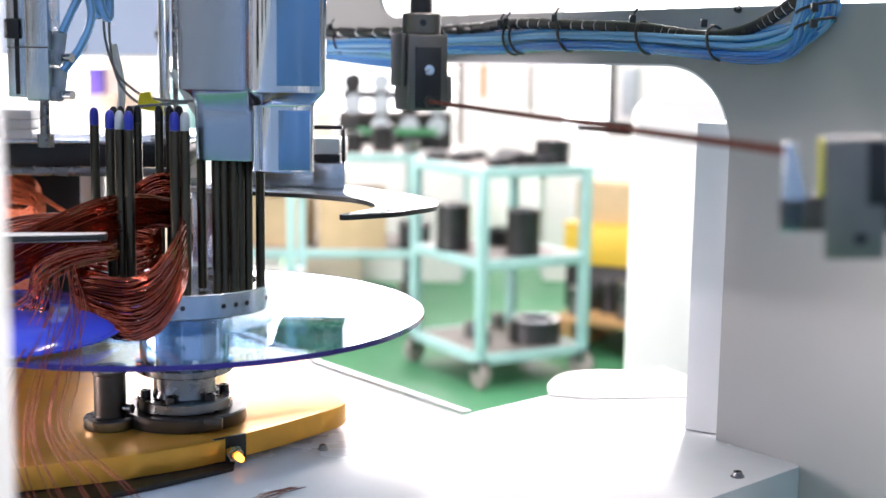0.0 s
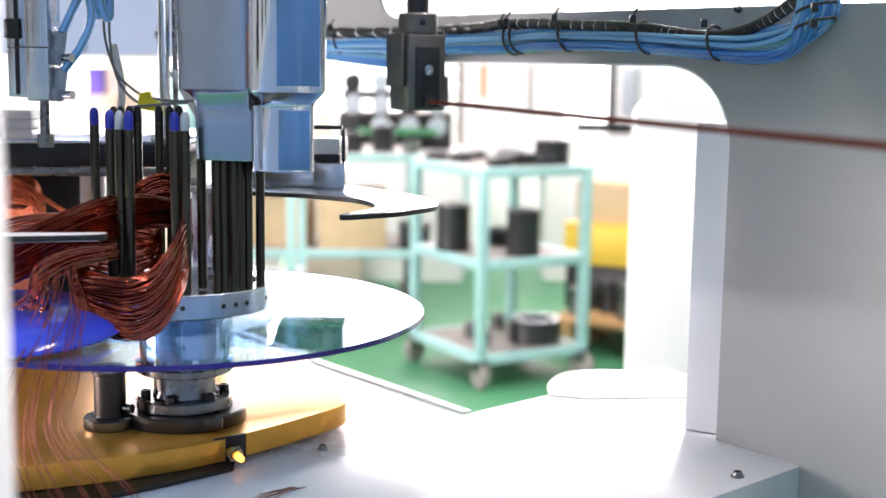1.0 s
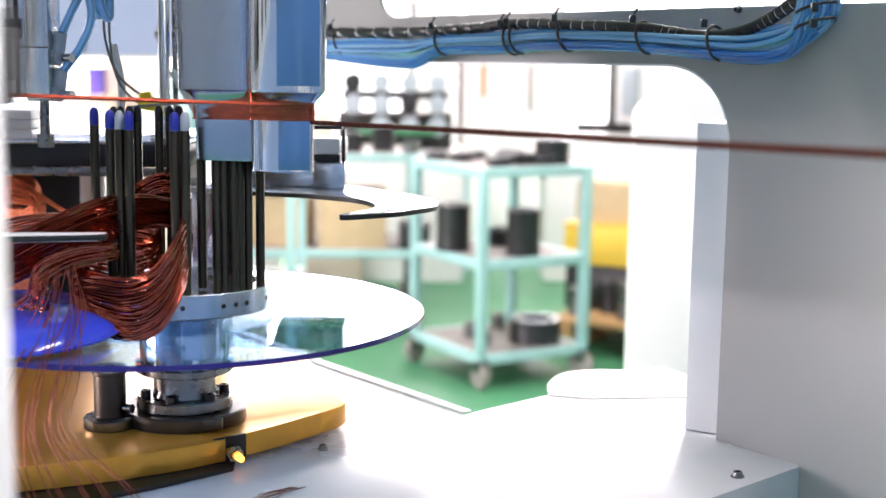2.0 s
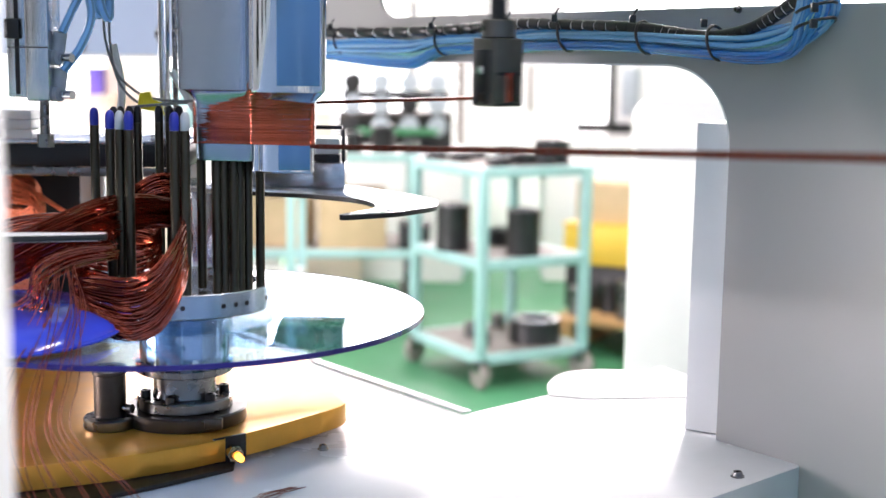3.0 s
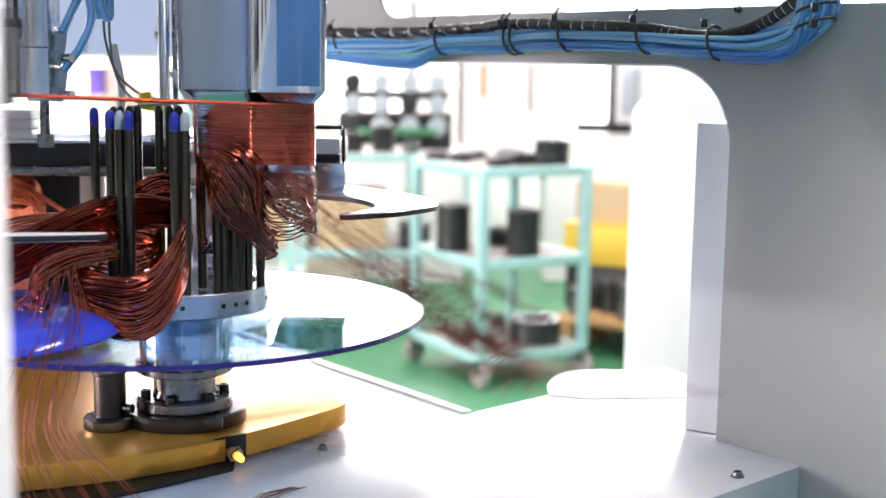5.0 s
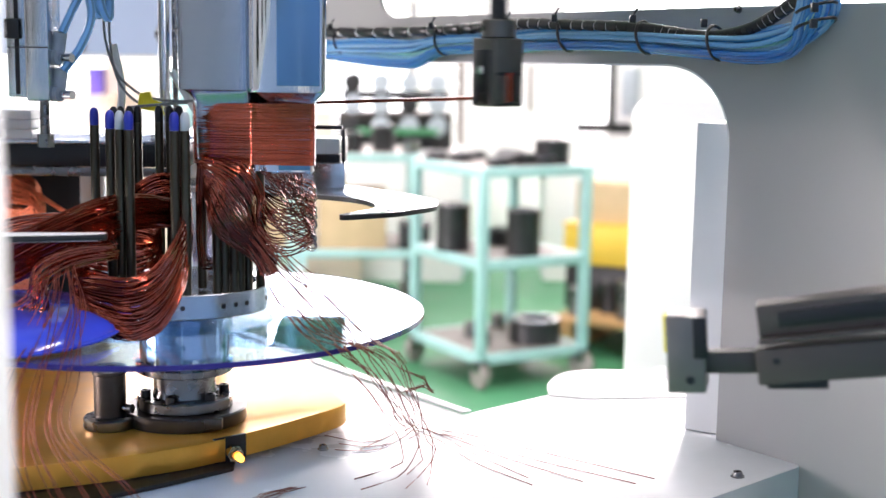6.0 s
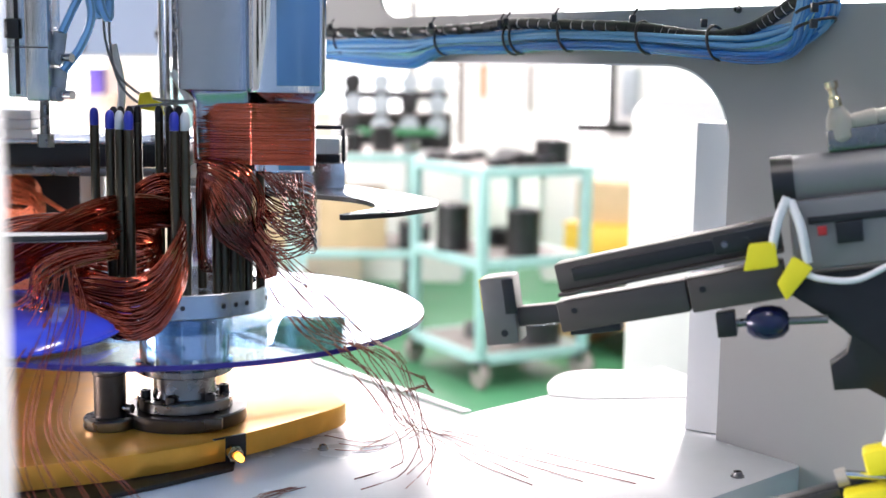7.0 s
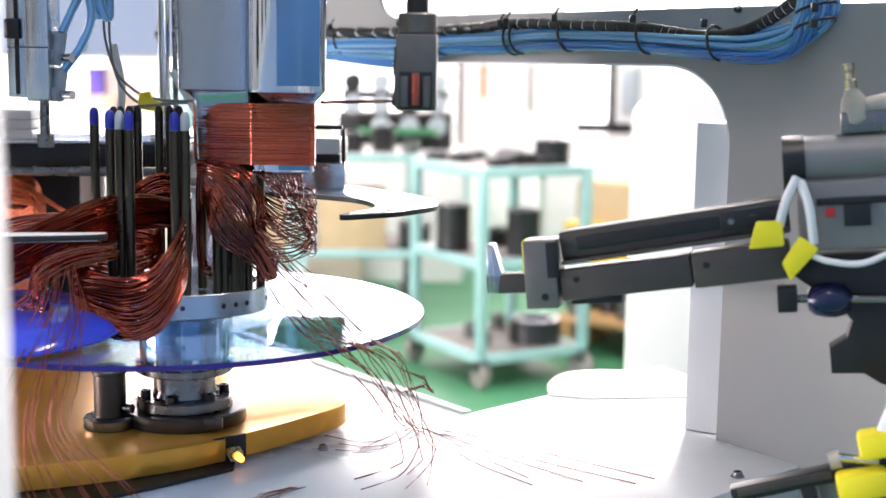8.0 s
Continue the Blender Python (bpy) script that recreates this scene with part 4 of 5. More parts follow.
TM = pose(0.14, 4.6, 0, 0, 0, 29.4)
trolley("parts_trolley", TM, 0.445, 0.50, 0.80, [0.47, 0.125], "turquoise steel trolley with two shelves and dark parts")
trolley("work_table", pose(-0.98, 5.75, 0, 0, 0, 4), 0.855, 0.62, 0.76, [0.33], "turquoise steel table with a grey top and cardboard boxes")


def spool(m, r, h, material=M_CASTING, name="steel_sleeve", label="dark cast steel sleeve standing on a trolley shelf", group="dark sleeves"):
    ob = empty(name, label, "sleeve", m, group)
    part("wall", add_lathe(B(), [(r, 0), (r * 1.02, h * 0.04), (r, h * 0.12), (r * 0.98, h * 0.88), (r * 1.02, h * 0.95), (r * 1.01, h), (r * 0.72, h), (r * 0.70, h * 0.2), (0, h * 0.2)], 32), material, ob)
    part("lip", add_lathe(B(), [(r * 0.72, h + 0.0005), (r * 0.98, h + 0.0005), (r * 0.96, h + 0.006), (r * 0.74, h + 0.006), (r * 0.72, h + 0.0005)], 32), M_ALU if name == "steel_drum" else M_STEEL, ob)
    return ob


spool(TM @ pose(0.215, 0.065, 0.472), 0.062, 0.165)
spool(TM @ pose(0.04, 0.28, 0.472), 0.064, 0.17)
spool(TM @ pose(0.28, 0.33, 0.472), 0.05, 0.06)
spool(TM @ pose(0.315, 0.125, 0.127), 0.098, 0.085, M_CASTING, "steel_drum", "dark drum with a bright rim on the lower shelf", "")
rng = random.Random(8)
for k in range(11):
    x, y, r = rng.uniform(0.03, 0.30), rng.uniform(0.05, 0.45), rng.uniform(0.035, 0.06)
    if k == 0:
        x, y, r = 0.355, 0.10, 0.066
    spool(TM @ pose(x, y, 0.8025), r, rng.uniform(0.02, 0.04) if k else 0.085, M_CASTING, "cast_part", "dark machined casting lying on the trolley top", "castings on the trolley")
for k, (x, y) in enumerate(((0.08, 0.12), (0.14, 0.30), (0.32, 0.40))):
    spool(TM @ pose(x, y, 0.127), 0.03, 0.05, M_STEEL, "small_casting", "small grey casting on the trolley shelf", "castings on the trolley")


def carton(name, c, s, rz, material, label, cat="box", flaps=True):
    ob = empty(name, label, cat, pose(*c, 0, 0, rz))
    part("body", add_box(B(), (0, 0, s[2] / 2), s, 0.004), material, ob)
    if flaps:
        part("tape", add_box(B(), (0, 0, s[2] + 0.0006), (s[0] * 0.98, 0.05, 0.001)), M_CARD if material is not M_CARD else M_WOOD, ob)
        for sg in (-1, 1):
            part("flap", add_box(B(), (0, sg * (s[1] / 4 + 0.0005), s[2] + 0.002), (s[0] * 0.99, s[1] / 2 - 0.054, 0.003)), material, ob)
    else:
        part("rim", add_box(B(), (0, 0, s[2] + 0.004), (s[0] + 0.01, s[1] + 0.01, 0.008), 0.002), material, ob)
    return ob


WT = 0.332
carton("cardboard_box", (-0.42, 5.95, WT), (0.30, 0.26, 0.26), 6, M_CARD, "brown cardboard box on the lower table shelf")
carton("cardboard_box", (-0.75, 5.97, WT), (0.28, 0.26, 0.22), -4, M_CARD, "brown cardboard box on the lower table shelf")
carton("grey_crate", (-0.13, 5.93, WT), (0.14, 0.22, 0.10), 0, M_CASTING, "dark plastic crate on the lower table shelf", "crate", False)
for k in range(7):
    spool(pose(-0.93 + 0.13 * k, 5.88 + 0.05 * (k % 3), 0.7625), 0.04 + 0.012 * (k % 2), 0.05 + 0.03 * (k % 3), M_CASTING if k % 3 else M_STEEL, "cast_part", "dark machined casting lying on the table top", "castings on the table")

# pallets with crates and castings
pal = empty("pallet", "pale wooden pallet carrying castings and crates", "pallet", pose(0.44, 5.25, 0, 0, 0, -28))
for k in range(6):
    part("board", add_box(B(), (0.5, 0.05 + 0.14 * k, 0.135), (1.0, 0.11, 0.02), 0.002), M_WOOD, pal)
for k in range(3):
    part("bearer", add_box(B(), (0.05 + 0.45 * k, 0.4, 0.0625), (0.09, 0.8, 0.124), 0.002), M_WOOD, pal)
PM = pose(0.44, 5.25, 0, 0, 0, -28)
for k in range(9):
    spool(PM @ pose(0.08 + 0.105 * k, 0.12 + 0.10 * (k % 2), 0.146), 0.045, 0.11 + 0.02 * (k % 3), M_CASTING if k % 2 else M_STEEL, "motor_casting", "grey finned motor casting on the pallet", "castings on the pallet")
carton("grey_bin", (0.87, 5.50, 0.146), (0.60, 0.35, 0.18), -28, M_CASTING, "dark grey steel bin standing on the pallet", "bin", False)
carton("yellow_crate", (0.87, 5.50, 0.335), (0.62, 0.36, 0.165), -28, M_YELBOX, "yellow plastic crate on the dark bin", "crate", False)
carton("cardboard_box", (0.87, 5.52, 0.510), (0.52, 0.34, 0.17), -28, M_CARD, "brown cardboard box on the yellow crate")
carton("red_box", (0.83, 5.18, 0.146), (0.10, 0.10, 0.13), -28, M_RED, "small red box among castings", "box", False)

# white cabinet with a rounded top and a machine behind
cab = empty("white_guard_panel", "tall white painted guard panel with a rounded top corner", "panel")
prof = [(0.292, 0.02), (0.292, 1.085), (0.294, 1.099), (0.300, 1.110), (0.310, 1.117), (0.324, 1.119), (0.66, 1.119), (0.66, 0.02)]
bm = B()
add_prism(bm, prof, -2.04, -2.0, 0.002, pose(0, 0, 0, 90))
part("body", bm, M_PAINT, cab)
part("plinth", add_box(B(), (0.49, 2.02, 0.0101), (0.30, 0.20, 0.0198)), M_BLACK, cab)
shelfm = empty("far_machine", "dark machine with shiny round fittings on a bench", "machine", pose(-0.27, 7.0, 0))
part("bench", add_box(B(), (0, 0.2, 0.35), (0.75, 0.6, 0.70), 0.01), M_PAINT, shelfm)
part("frame", add_box(B(), (0, 0.2, 0.80), (0.62, 0.30, 0.20), 0.01), M_CASTING, shelfm)
part("rail", add_box(B(), (0, 0.12, 0.99), (0.58, 0.05, 0.05), 0.005), M_CASTING, shelfm)
part("mast", add_box(B(), (0.09, 0.2, 1.2), (0.03, 0.03, 0.6), 0.003), M_STEEL, shelfm)
part("lower_rail", add_box(B(), (0, 0.05, 0.87), (0.6, 0.04, 0.05), 0.005), M_DARKSTEEL, shelfm)
for k in range(4):
    for j in range(3):
        part("reel", add_lathe(B(), [(0.02, -0.045), (0.05, -0.04), (0.05, -0.03), (0.028, -0.02), (0.028, 0.02), (0.05, 0.03), (0.05, 0.04), (0.02, 0.045)], 18,
                               pose(-0.22 + 0.15 * k, -0.04, 0.83 + 0.115 * j, 90, 0, 0)), M_CASTING if (k + 2 * j) % 4 == 0 else M_TIPWHITE, shelfm)
part("green_tray", add_box(B(), (0.02, -0.11, 0.805), (0.42, 0.06, 0.035), 0.004), M_FLOOR, shelfm, "dark green tray")

pil = empty("window_post", "grey steel post before the bright windows", "post", pose(0.088, 7.6, 0))
part("shaft", add_box(B(), (0, 0, 0.65), (0.045, 0.05, 1.30), 0.003), M_GREYSHELF, pil)
part("foot", add_box(B(), (0, 0.06, 0.01), (0.15, 0.06, 0.02), 0.003), M_GREYSHELF, pil)
wp = empty("white_partition", "white partition panel with coloured strips", "panel", pose(0.42, 8.0, 0))
part("panel", add_box(B(), (0, 0.04, 0.9), (0.62, 0.05, 1.8), 0.004), M_ROOM, wp)
part("orange_strip", add_box(B(), (-0.19, 0.008, 1.06), (0.032, 0.012, 0.20), 0.002), M_ORANGE, wp, "orange strip")
part("grey_handle", add_box(B(), (0.10, 0.006, 1.02), (0.03, 0.016, 0.28), 0.003), M_GREYSHELF, wp, "grey pull handle")
part("foot", add_box(B(), (0, 0.1, 0.01), (0.62, 0.06, 0.02), 0.003), M_GREYSHELF, wp)
kiosk = empty("machine_cabinet", "white machine cabinet with a dark framed opening", "machine", pose(1.02, 7.0, 0))
part("lower_body", add_box(B(), (0, 0.25, 0.39), (0.95, 0.5, 0.78), 0.01), M_ROOM, kiosk)
part("dark_frame", add_box(B(), (-0.16, 0.10, 0.83), (0.30, 0.12, 0.05), 0.006), M_CASTING, kiosk, "dark sill")
part("dark_post", add_box(B(), (-0.125, 0.05, 1.02), (0.036, 0.05, 0.42), 0.004), M_CASTING, kiosk, "dark upright")
part("upper_panel", add_box(B(), (0.16, 0.3, 1.08), (0.55, 0.1, 0.60), 0.006), M_ROOM, kiosk)
part("blue_screen", add_box(B(), (0.0, 0.24, 1.02), (0.10, 0.01, 0.26), 0.003), M_TIPWHITE, kiosk, "pale blue panel")
low = empty("low_bench", "pale grey low bench with cartons against the windows", "bench", pose(0.62, 7.3, 0))
part("top", add_box(B(), (0.2, 0, 0.585), (1.5, 0.4, 0.03), 0.004), M_GREYSHELF, low)
for x in (-0.5, 0.2, 0.9):
    part("leg", add_box(B(), (x, 0, 0.285), (0.04, 0.36, 0.57), 0.003), M_TURQ, low)
for k in range(4):
    carton("storage_carton", (-1.9 + 0.42 * k, 6.9, 0.0), (0.36, 0.3, 0.5 + 0.15 * (k % 3)), 5 * k, (M_PEACH, M_PEACH, M_ROOM, M_PEACH)[k], "stacked storage carton on the workshop floor", "box")
for k in range(5):
    carton("shelf_bin", (-1.75 + 0.30 * k, 5.3, 0.86), (0.2, 0.2, 0.10 + 0.05 * (k % 2)), 0, (M_TURQ, M_PEACH, M_ROOM, M_TURQ, M_PEACH)[k], "coloured storage bin on a steel rack", "bin", False)
for name_, c, size, mt, text in (("violet_box", (-1.43, 5.42, 0.86), (0.05, 0.16, 0.26), M_VIOLET, "violet plastic box standing on a steel rack"),
                                 ("peach_box", (-1.30, 5.47, 0.86), (0.20, 0.12, 0.33), M_PEACH, "pale peach cardboard box on a steel rack"),
                                 ("green_bin", (-1.06, 5.45, 0.86), (0.16, 0.16, 0.26), M_TURQ, "pale green storage bin on a steel rack"),
                                 ("violet_tray", (-1.72, 5.12, 0.86), (0.12, 0.1, 0.06), M_VIOLET, "shallow violet tray on a steel rack")):
    carton(name_, c, size, 0, mt, text, "box", False)
rack = empty("storage_rack", "white steel rack holding coloured bins", "rack", pose(-1.9, 5.1, 0))
for z in (0.30, 0.856):
    part("shelf", add_box(B(), (0.635, 0.2, z - 0.012), (1.37, 0.42, 0.024), 0.003), M_PAINT, rack)
for x in (-0.05, 1.32):
    for y in (0.0, 0.4):
        part("upright", add_box(B(), (x + (0.02 if x < 0 else -0.02), y, 0.42), (0.03, 0.03, 0.83), 0.002), M_TURQ, rack)


side = empty("side_block", "grey clamp block with a dark frame on the hook plate", "bracket", pose(-0.0905, 1.025, 1.0700))
part("block", add_box(B(), (0.0, 0.012, 0.010), (0.025, 0.026, 0.020), 0.001), M_ALU, side)
part("top_block", add_box(B(), (-0.002, 0.014, 0.033), (0.019, 0.024, 0.012), 0.001), M_PAINT, side)
part("dark_pad", add_box(B(), (-0.002, 0.012, 0.0235), (0.021, 0.024, 0.006), 0.0006), M_BLACKPLATE, side, "dark pad")
part("dark_frame", add_box(B(), (0.0112, 0.004, 0.0335), (0.0028, 0.010, 0.026), 0.0005), M_BLACKPLATE, side, "dark frame")
part("dark_top", add_box(B(), (-0.001, 0.004, 0.0480), (0.0225, 0.010, 0.0030), 0.0005), M_BLACKPLATE, side, "dark frame")


# ---- what moves: flyer, lead wires, clamp arm, coils ----
AXIS, R_FLY, Z_FLY = Vector((-0.141, 0.893)), 0.179, 1.1446
flyer = empty("winding_flyer", "black flyer arm under the winding head", "flyer", pose(AXIS.x, AXIS.y, 1.36))
part("arm_bar", add_box(B(), (0.09, 0, 0.0), (0.26, 0.03, 0.018), 0.002), M_BLACKPLATE, flyer)
part("counterweight", add_box(B(), (-0.06, 0, 0.0), (0.05, 0.05, 0.018), 0.002), M_BLACKPLATE, flyer)
part("tube", add_rod(B(), (R_FLY, 0, -0.1655), (R_FLY, 0, 0.0), 0.0062, 24), M_BLACKPLATE, flyer, "black feed tube")

nozzle = empty("wire_nozzle", "grey steel wire nozzle block on the flyer tube", "nozzle", pose(AXIS.x, AXIS.y, Z_FLY))
# nozzle space: +x is the way the wire leaves
part("collar", add_lathe(B(), [(0.0115, 0.044), (0.012, 0.0445), (0.012, 0.0555), (0.0112, 0.0565), (0.0064, 0.0565)], 32), M_NOZZLE, nozzle)
part("clamp_screw", add_rod(B(), (0.0105, -0.003, 0.0505), (0.0124, -0.0036, 0.0505), 0.0021, 12), M_BLACK, nozzle)
part("block", add_box(B(), (0, 0, 0.0205), (0.025, 0.026, 0.0465), 0.0016), M_NOZZLE, nozzle)
part("side_plate", add_box(B(), (-0.0005, -0.0148, 0.028), (0.020, 0.0032, 0.032), 0.0008), M_NOZZLE, nozzle)
part("front_panel", add_box(B(), (0.0129, 0, 0.0175), (0.0014, 0.0165, 0.037), 0.0004), M_BLACK, nozzle, "black inset panel")
part("panel_screw", add_lathe(B(), [(0.0032, 0), (0.0032, 0.0012), (0.0012, 0.0014), (0, 0.0008)], 16, pose(0.0136, 0, 0.022, 0, 90, 0)), M_ALU_POL, nozzle, "bright slotted screw")
part("outlet", add_rod(B(), (0.0125, 0, 0.003), (0.0155, 0, 0.003), 0.0035, 14), M_DARKSTEEL, nozzle)
part("roller_slot", add_box(B(), (0.0, 0.0131, 0.0095), (0.020, 0.0012, 0.023), 0.0003), M_BLACK, nozzle, "dark slot of the rollers")
part("roller_cheek", add_box(B(), (-0.0068, 0.0146, 0.009), (0.0045, 0.0050, 0.0185), 0.0008), M_NOZZLE, nozzle)
part("roller_cheek", add_box(B(), (0.0068, 0.0146, 0.009), (0.0045, 0.0050, 0.0185), 0.0008), M_NOZZLE, nozzle)
part("fed_wire", add_box(B(), (0.0, 0.0141, 0.0105), (0.0050, 0.0016, 0.020), 0.0006), M_COPPER, nozzle, "copper wires on the roller")

for ob in nozzle.children:
    ob.data.transform(Matrix.Scale(0.94, 4))

span = empty("feed_wire", "copper wires running from the nozzle to the former", "copper wire", pose(AXIS.x, AXIS.y, Z_FLY))
SPAN = 0.158
for k in range(7):
    a = 2 * math.pi * k / 6
    o = Vector((0, 0.0009 * math.cos(a), 0.0009 * math.sin(a))) if k < 6 else Vector((0, 0, 0))
    part("strand", add_tube(B(), [Vector((0.013 + SPAN * i / 8, 0, 0)) + o for i in range(9)], 0.00045, 5), M_COPPER, span)

# clamp arm: origin at the lower near corner of its bar, +x along the arm
clamp = empty("clamp_arm", "dark steel clamp arm with grey cylinder and yellow tags", "clamp arm", pose(0.3, 0.4, 1.0))
LB, UB = pose(0, 0, 0.0015, 0, -4.3, 0), pose(0, 0, 0.0248, 0, -5.8, 0)
part("lower_bar", add_box(B(), (0.038, 0, 0.0092), (0.076, 0.020, 0.0184), 0.0012, LB), M_ARM, clamp)
part("rear_bar", add_box(B(), (0.104, 0.0, 0.0092), (0.054, 0.023, 0.0200), 0.0012, LB), M_ARM, clamp)
part("bar_hole", add_rod(B(), LB @ Vector((0.010, -0.0101, 0.012)), LB @ Vector((0.010, -0.0104, 0.012)), 0.0018, 14), M_BLACK, clamp)
part("bar_hole", add_rod(B(), LB @ Vector((0.085, -0.0116, 0.012)), LB @ Vector((0.085, -0.0119, 0.012)), 0.002, 14), M_BLACK, clamp)
part("upper_bar", add_box(B(), (0.066, 0.004, 0.0085), (0.130, 0.020, 0.0165), 0.0012, UB), M_ARM, clamp)
part("guide_groove", add_box(B(), (0.071, -0.0066, 0.0088), (0.120, 0.002, 0.008), 0.0004, UB), M_BLACK, clamp, "black guide groove")
part("thin_rail", add_box(B(), (0.066, -0.002, -0.0008), (0.130, 0.020, 0.0022), 0.0005, UB), M_ARM, clamp)
part("hole_plate", add_box(B(), (0.112, -0.0078, 0.0088), (0.036, 0.0016, 0.011), 0.0004, UB), M_BLACK, clamp)
for k in range(3):
    part("bolt", add_rod(B(), UB @ Vector((0.100 + 0.012 * k, -0.0087, 0.0088)), UB @ Vector((0.100 + 0.012 * k, -0.0095, 0.0088)), 0.0019, 12), M_STEEL if k == 0 else M_BLACK, clamp)
part("under_block", add_box(B(), (0.019, 0.002, 0.0012), (0.03, 0.014, 0.005), 0.0006), M_BLACKPLATE, clamp)
part("finger_bar", add_box(B(), (-0.023, 0, 0.0125), (0.046, 0.010, 0.0115), 0.0008), M_ARM, clamp)
bm = B()
add_prism(bm, [(-0.046, 0.0065), (-0.0385, 0.0065), (-0.0365, 0.0185), (-0.0405, 0.0362), (-0.0445, 0.0365)], -0.005, 0.005, 0.0007, pose(0, 0, 0, 90))
part("finger", bm, M_ALU, clamp, "tapered bright steel clamp finger")
jaw = part("jaw", add_box(B(), (0, 0, 0.019), (0.0195, 0.024, 0.040), 0.0012), M_JAW, clamp, "sliding steel jaw block")
part("jaw_pad", add_box(B(), (-0.0105, 0.002, 0.029), (0.0016, 0.018, 0.019), 0.0003), M_YELLOW, jaw, "yellow pad")
part("jaw_notch", add_box(B(), (0.0075, -0.0116, 0.0275), (0.007, 0.0016, 0.021), 0.0003), M_BLACK, jaw)
part("jaw_screw", add_rod(B(), (0.002, -0.0119, 0.006), (0.002, -0.0126, 0.006), 0.0022, 14), M_BLACK, jaw)
part("cylinder", add_rod(B(), (0.137, 0.006, 0.073), (0.27, 0.006, 0.073), 0.0145, 28), M_GREYCAST, clamp, "grey aluminium cylinder")
part("end_cap", add_rod(B(), (0.128, 0.006, 0.073), (0.140, 0.006, 0.073), 0.0155, 28), M_BLACK, clamp, "black end cap")
part("body", add_box(B(), (0.20, 0.004, 0.044), (0.13, 0.030, 0.040), 0.004), M_GREYCAST, clamp, "grey aluminium body")
part("body_slot", add_box(B(), (0.20, -0.0116, 0.052), (0.11, 0.0016, 0.004), 0.0004), M_BLACK, clamp)
part("red_led", add_box(B(), (0.152, -0.0122, 0.046), (0.005, 0.002, 0.005), 0.0005), M_RED, clamp, "red sensor mark")
part("sensor_box", add_box(B(), (0.166, -0.0125, 0.044), (0.014, 0.003, 0.012), 0.0006), M_BLACK, clamp)
part("upper_rail", add_box(B(), (0.215, 0.010, 0.0935), (0.11, 0.02, 0.012), 0.001), M_STEEL, clamp)
part("air_fitting", add_lathe(B(), [(0.0062, 0), (0.0075, 0.002), (0.0075, 0.010), (0.0062, 0.0145), (0.0040, 0.0180), (0.0040, 0.0195)], 20, pose(0.169, 0.006, 0.0925, 0, -8, 0)), M_FITTING, clamp, "grey-beige air fitting")
part("fitting_nipple", add_lathe(B(), [(0.0034, 0), (0.0034, 0.005), (0.0022, 0.006), (0.0022, 0.010), (0.0036, 0.011), (0.0036, 0.0145)], 16, pose(0.1665, 0.006, 0.1115, 0, -6, 0)), M_BRASS, clamp)
part("fitting_elbow", add_lathe(B(), [(0.0052, 0), (0.0056, 0.003), (0.0056, 0.013), (0.0046, 0.014), (0.0046, 0.034)], 18, pose(0.174, 0.006, 0.1015, 0, 83, 0)), M_FITTING, clamp)
for a, b, c in (((0.135, -0.012, 0.066), (0.129, -0.018, 0.054), (0.1245, -0.0175, 0.040)), ((0.137, -0.012, 0.064), (0.141, -0.019, 0.050), (0.1425, -0.0175, 0.030))):
    part("tag_cable", add_tube(B(), smooth([a, b, c], 12), 0.0026, 8), M_WIREWHITE, clamp, "white cable")
part("yellow_tag", add_prism(B(), rounded([(0.1077, 0.0288), (0.127, 0.0297), (0.1265, 0.0438), (0.1125, 0.0439)], 0.0016, 3), 0.0190, 0.0202, 0.0003, pose(0, 0, 0, 90)), M_YELLOW, clamp, "yellow cable tag")
part("yellow_tag", add_prism(B(), rounded([(0.1251, 0.0203), (0.1291, 0.0102), (0.1454, 0.0271), (0.1351, 0.0349)], 0.0016, 3), 0.0190, 0.0202, 0.0003, pose(0, 0, 0, 90)), M_YELLOW, clamp, "yellow cable tag")
part("loop_cable", add_tube(B(), smooth([(0.140, -0.0165, 0.024), (0.150, -0.018, 0.020), (0.168, -0.017, 0.018), (0.19, -0.013, 0.026)], 16), 0.0018, 8), M_WIREWHITE, clamp)
bm = B()
add_prism(bm, [(0.130, 0.010), (0.145, -0.002), (0.1575, -0.013), (0.1615, -0.018), (0.1582, -0.0272), (0.1484, -0.0332), (0.1489, -0.0481), (0.1667, -0.0484), (0.1756, -0.0546), (0.215, -0.064), (0.215, 0.02), (0.130, 0.02)], -0.02, -0.005, 0.001, pose(0, 0, 0, 90))
part("bracket", bm, M_BLACKPLATE, clamp, "black bracket")
slider = part("slider_block", add_box(B(), (0.1299, -0.004, -0.0012), (0.0108, 0.012, 0.0142), 0.0008), M_BLACKPLATE, clamp)
part("knob", add_lathe(B(), [(0, -0.0125), (0.0055, -0.0115), (0.0085, -0.008), (0.0098, -0.002), (0.0098, 0.003), (0.0085, 0.008), (0.005, 0.0115), (0, 0.012)], 24, pose(0.1527, -0.004, -0.0028, 0, 92, 0)), M_BLUEKNOB, slider, "dark blue adjusting knob")
part("knob_stem", add_rod(B(), (0.1295, -0.004, -0.0012), (0.1855, -0.004, -0.0040), 0.0024, 12), M_STEEL, slider)
RF = pose(0.150, -0.02, -0.0975, 0, -12.5, 0)
part("upper_rail_bar", add_box(B(), (0.0, 0, 0.0), (0.120, 0.012, 0.0085), 0.001, RF), M_BLACKPLATE, clamp, "black rail")
part("rail_face", add_box(B(), (-0.030, -0.0066, 0.0012), (0.052, 0.0012, 0.0045), 0.0004, RF), M_ARM, clamp)
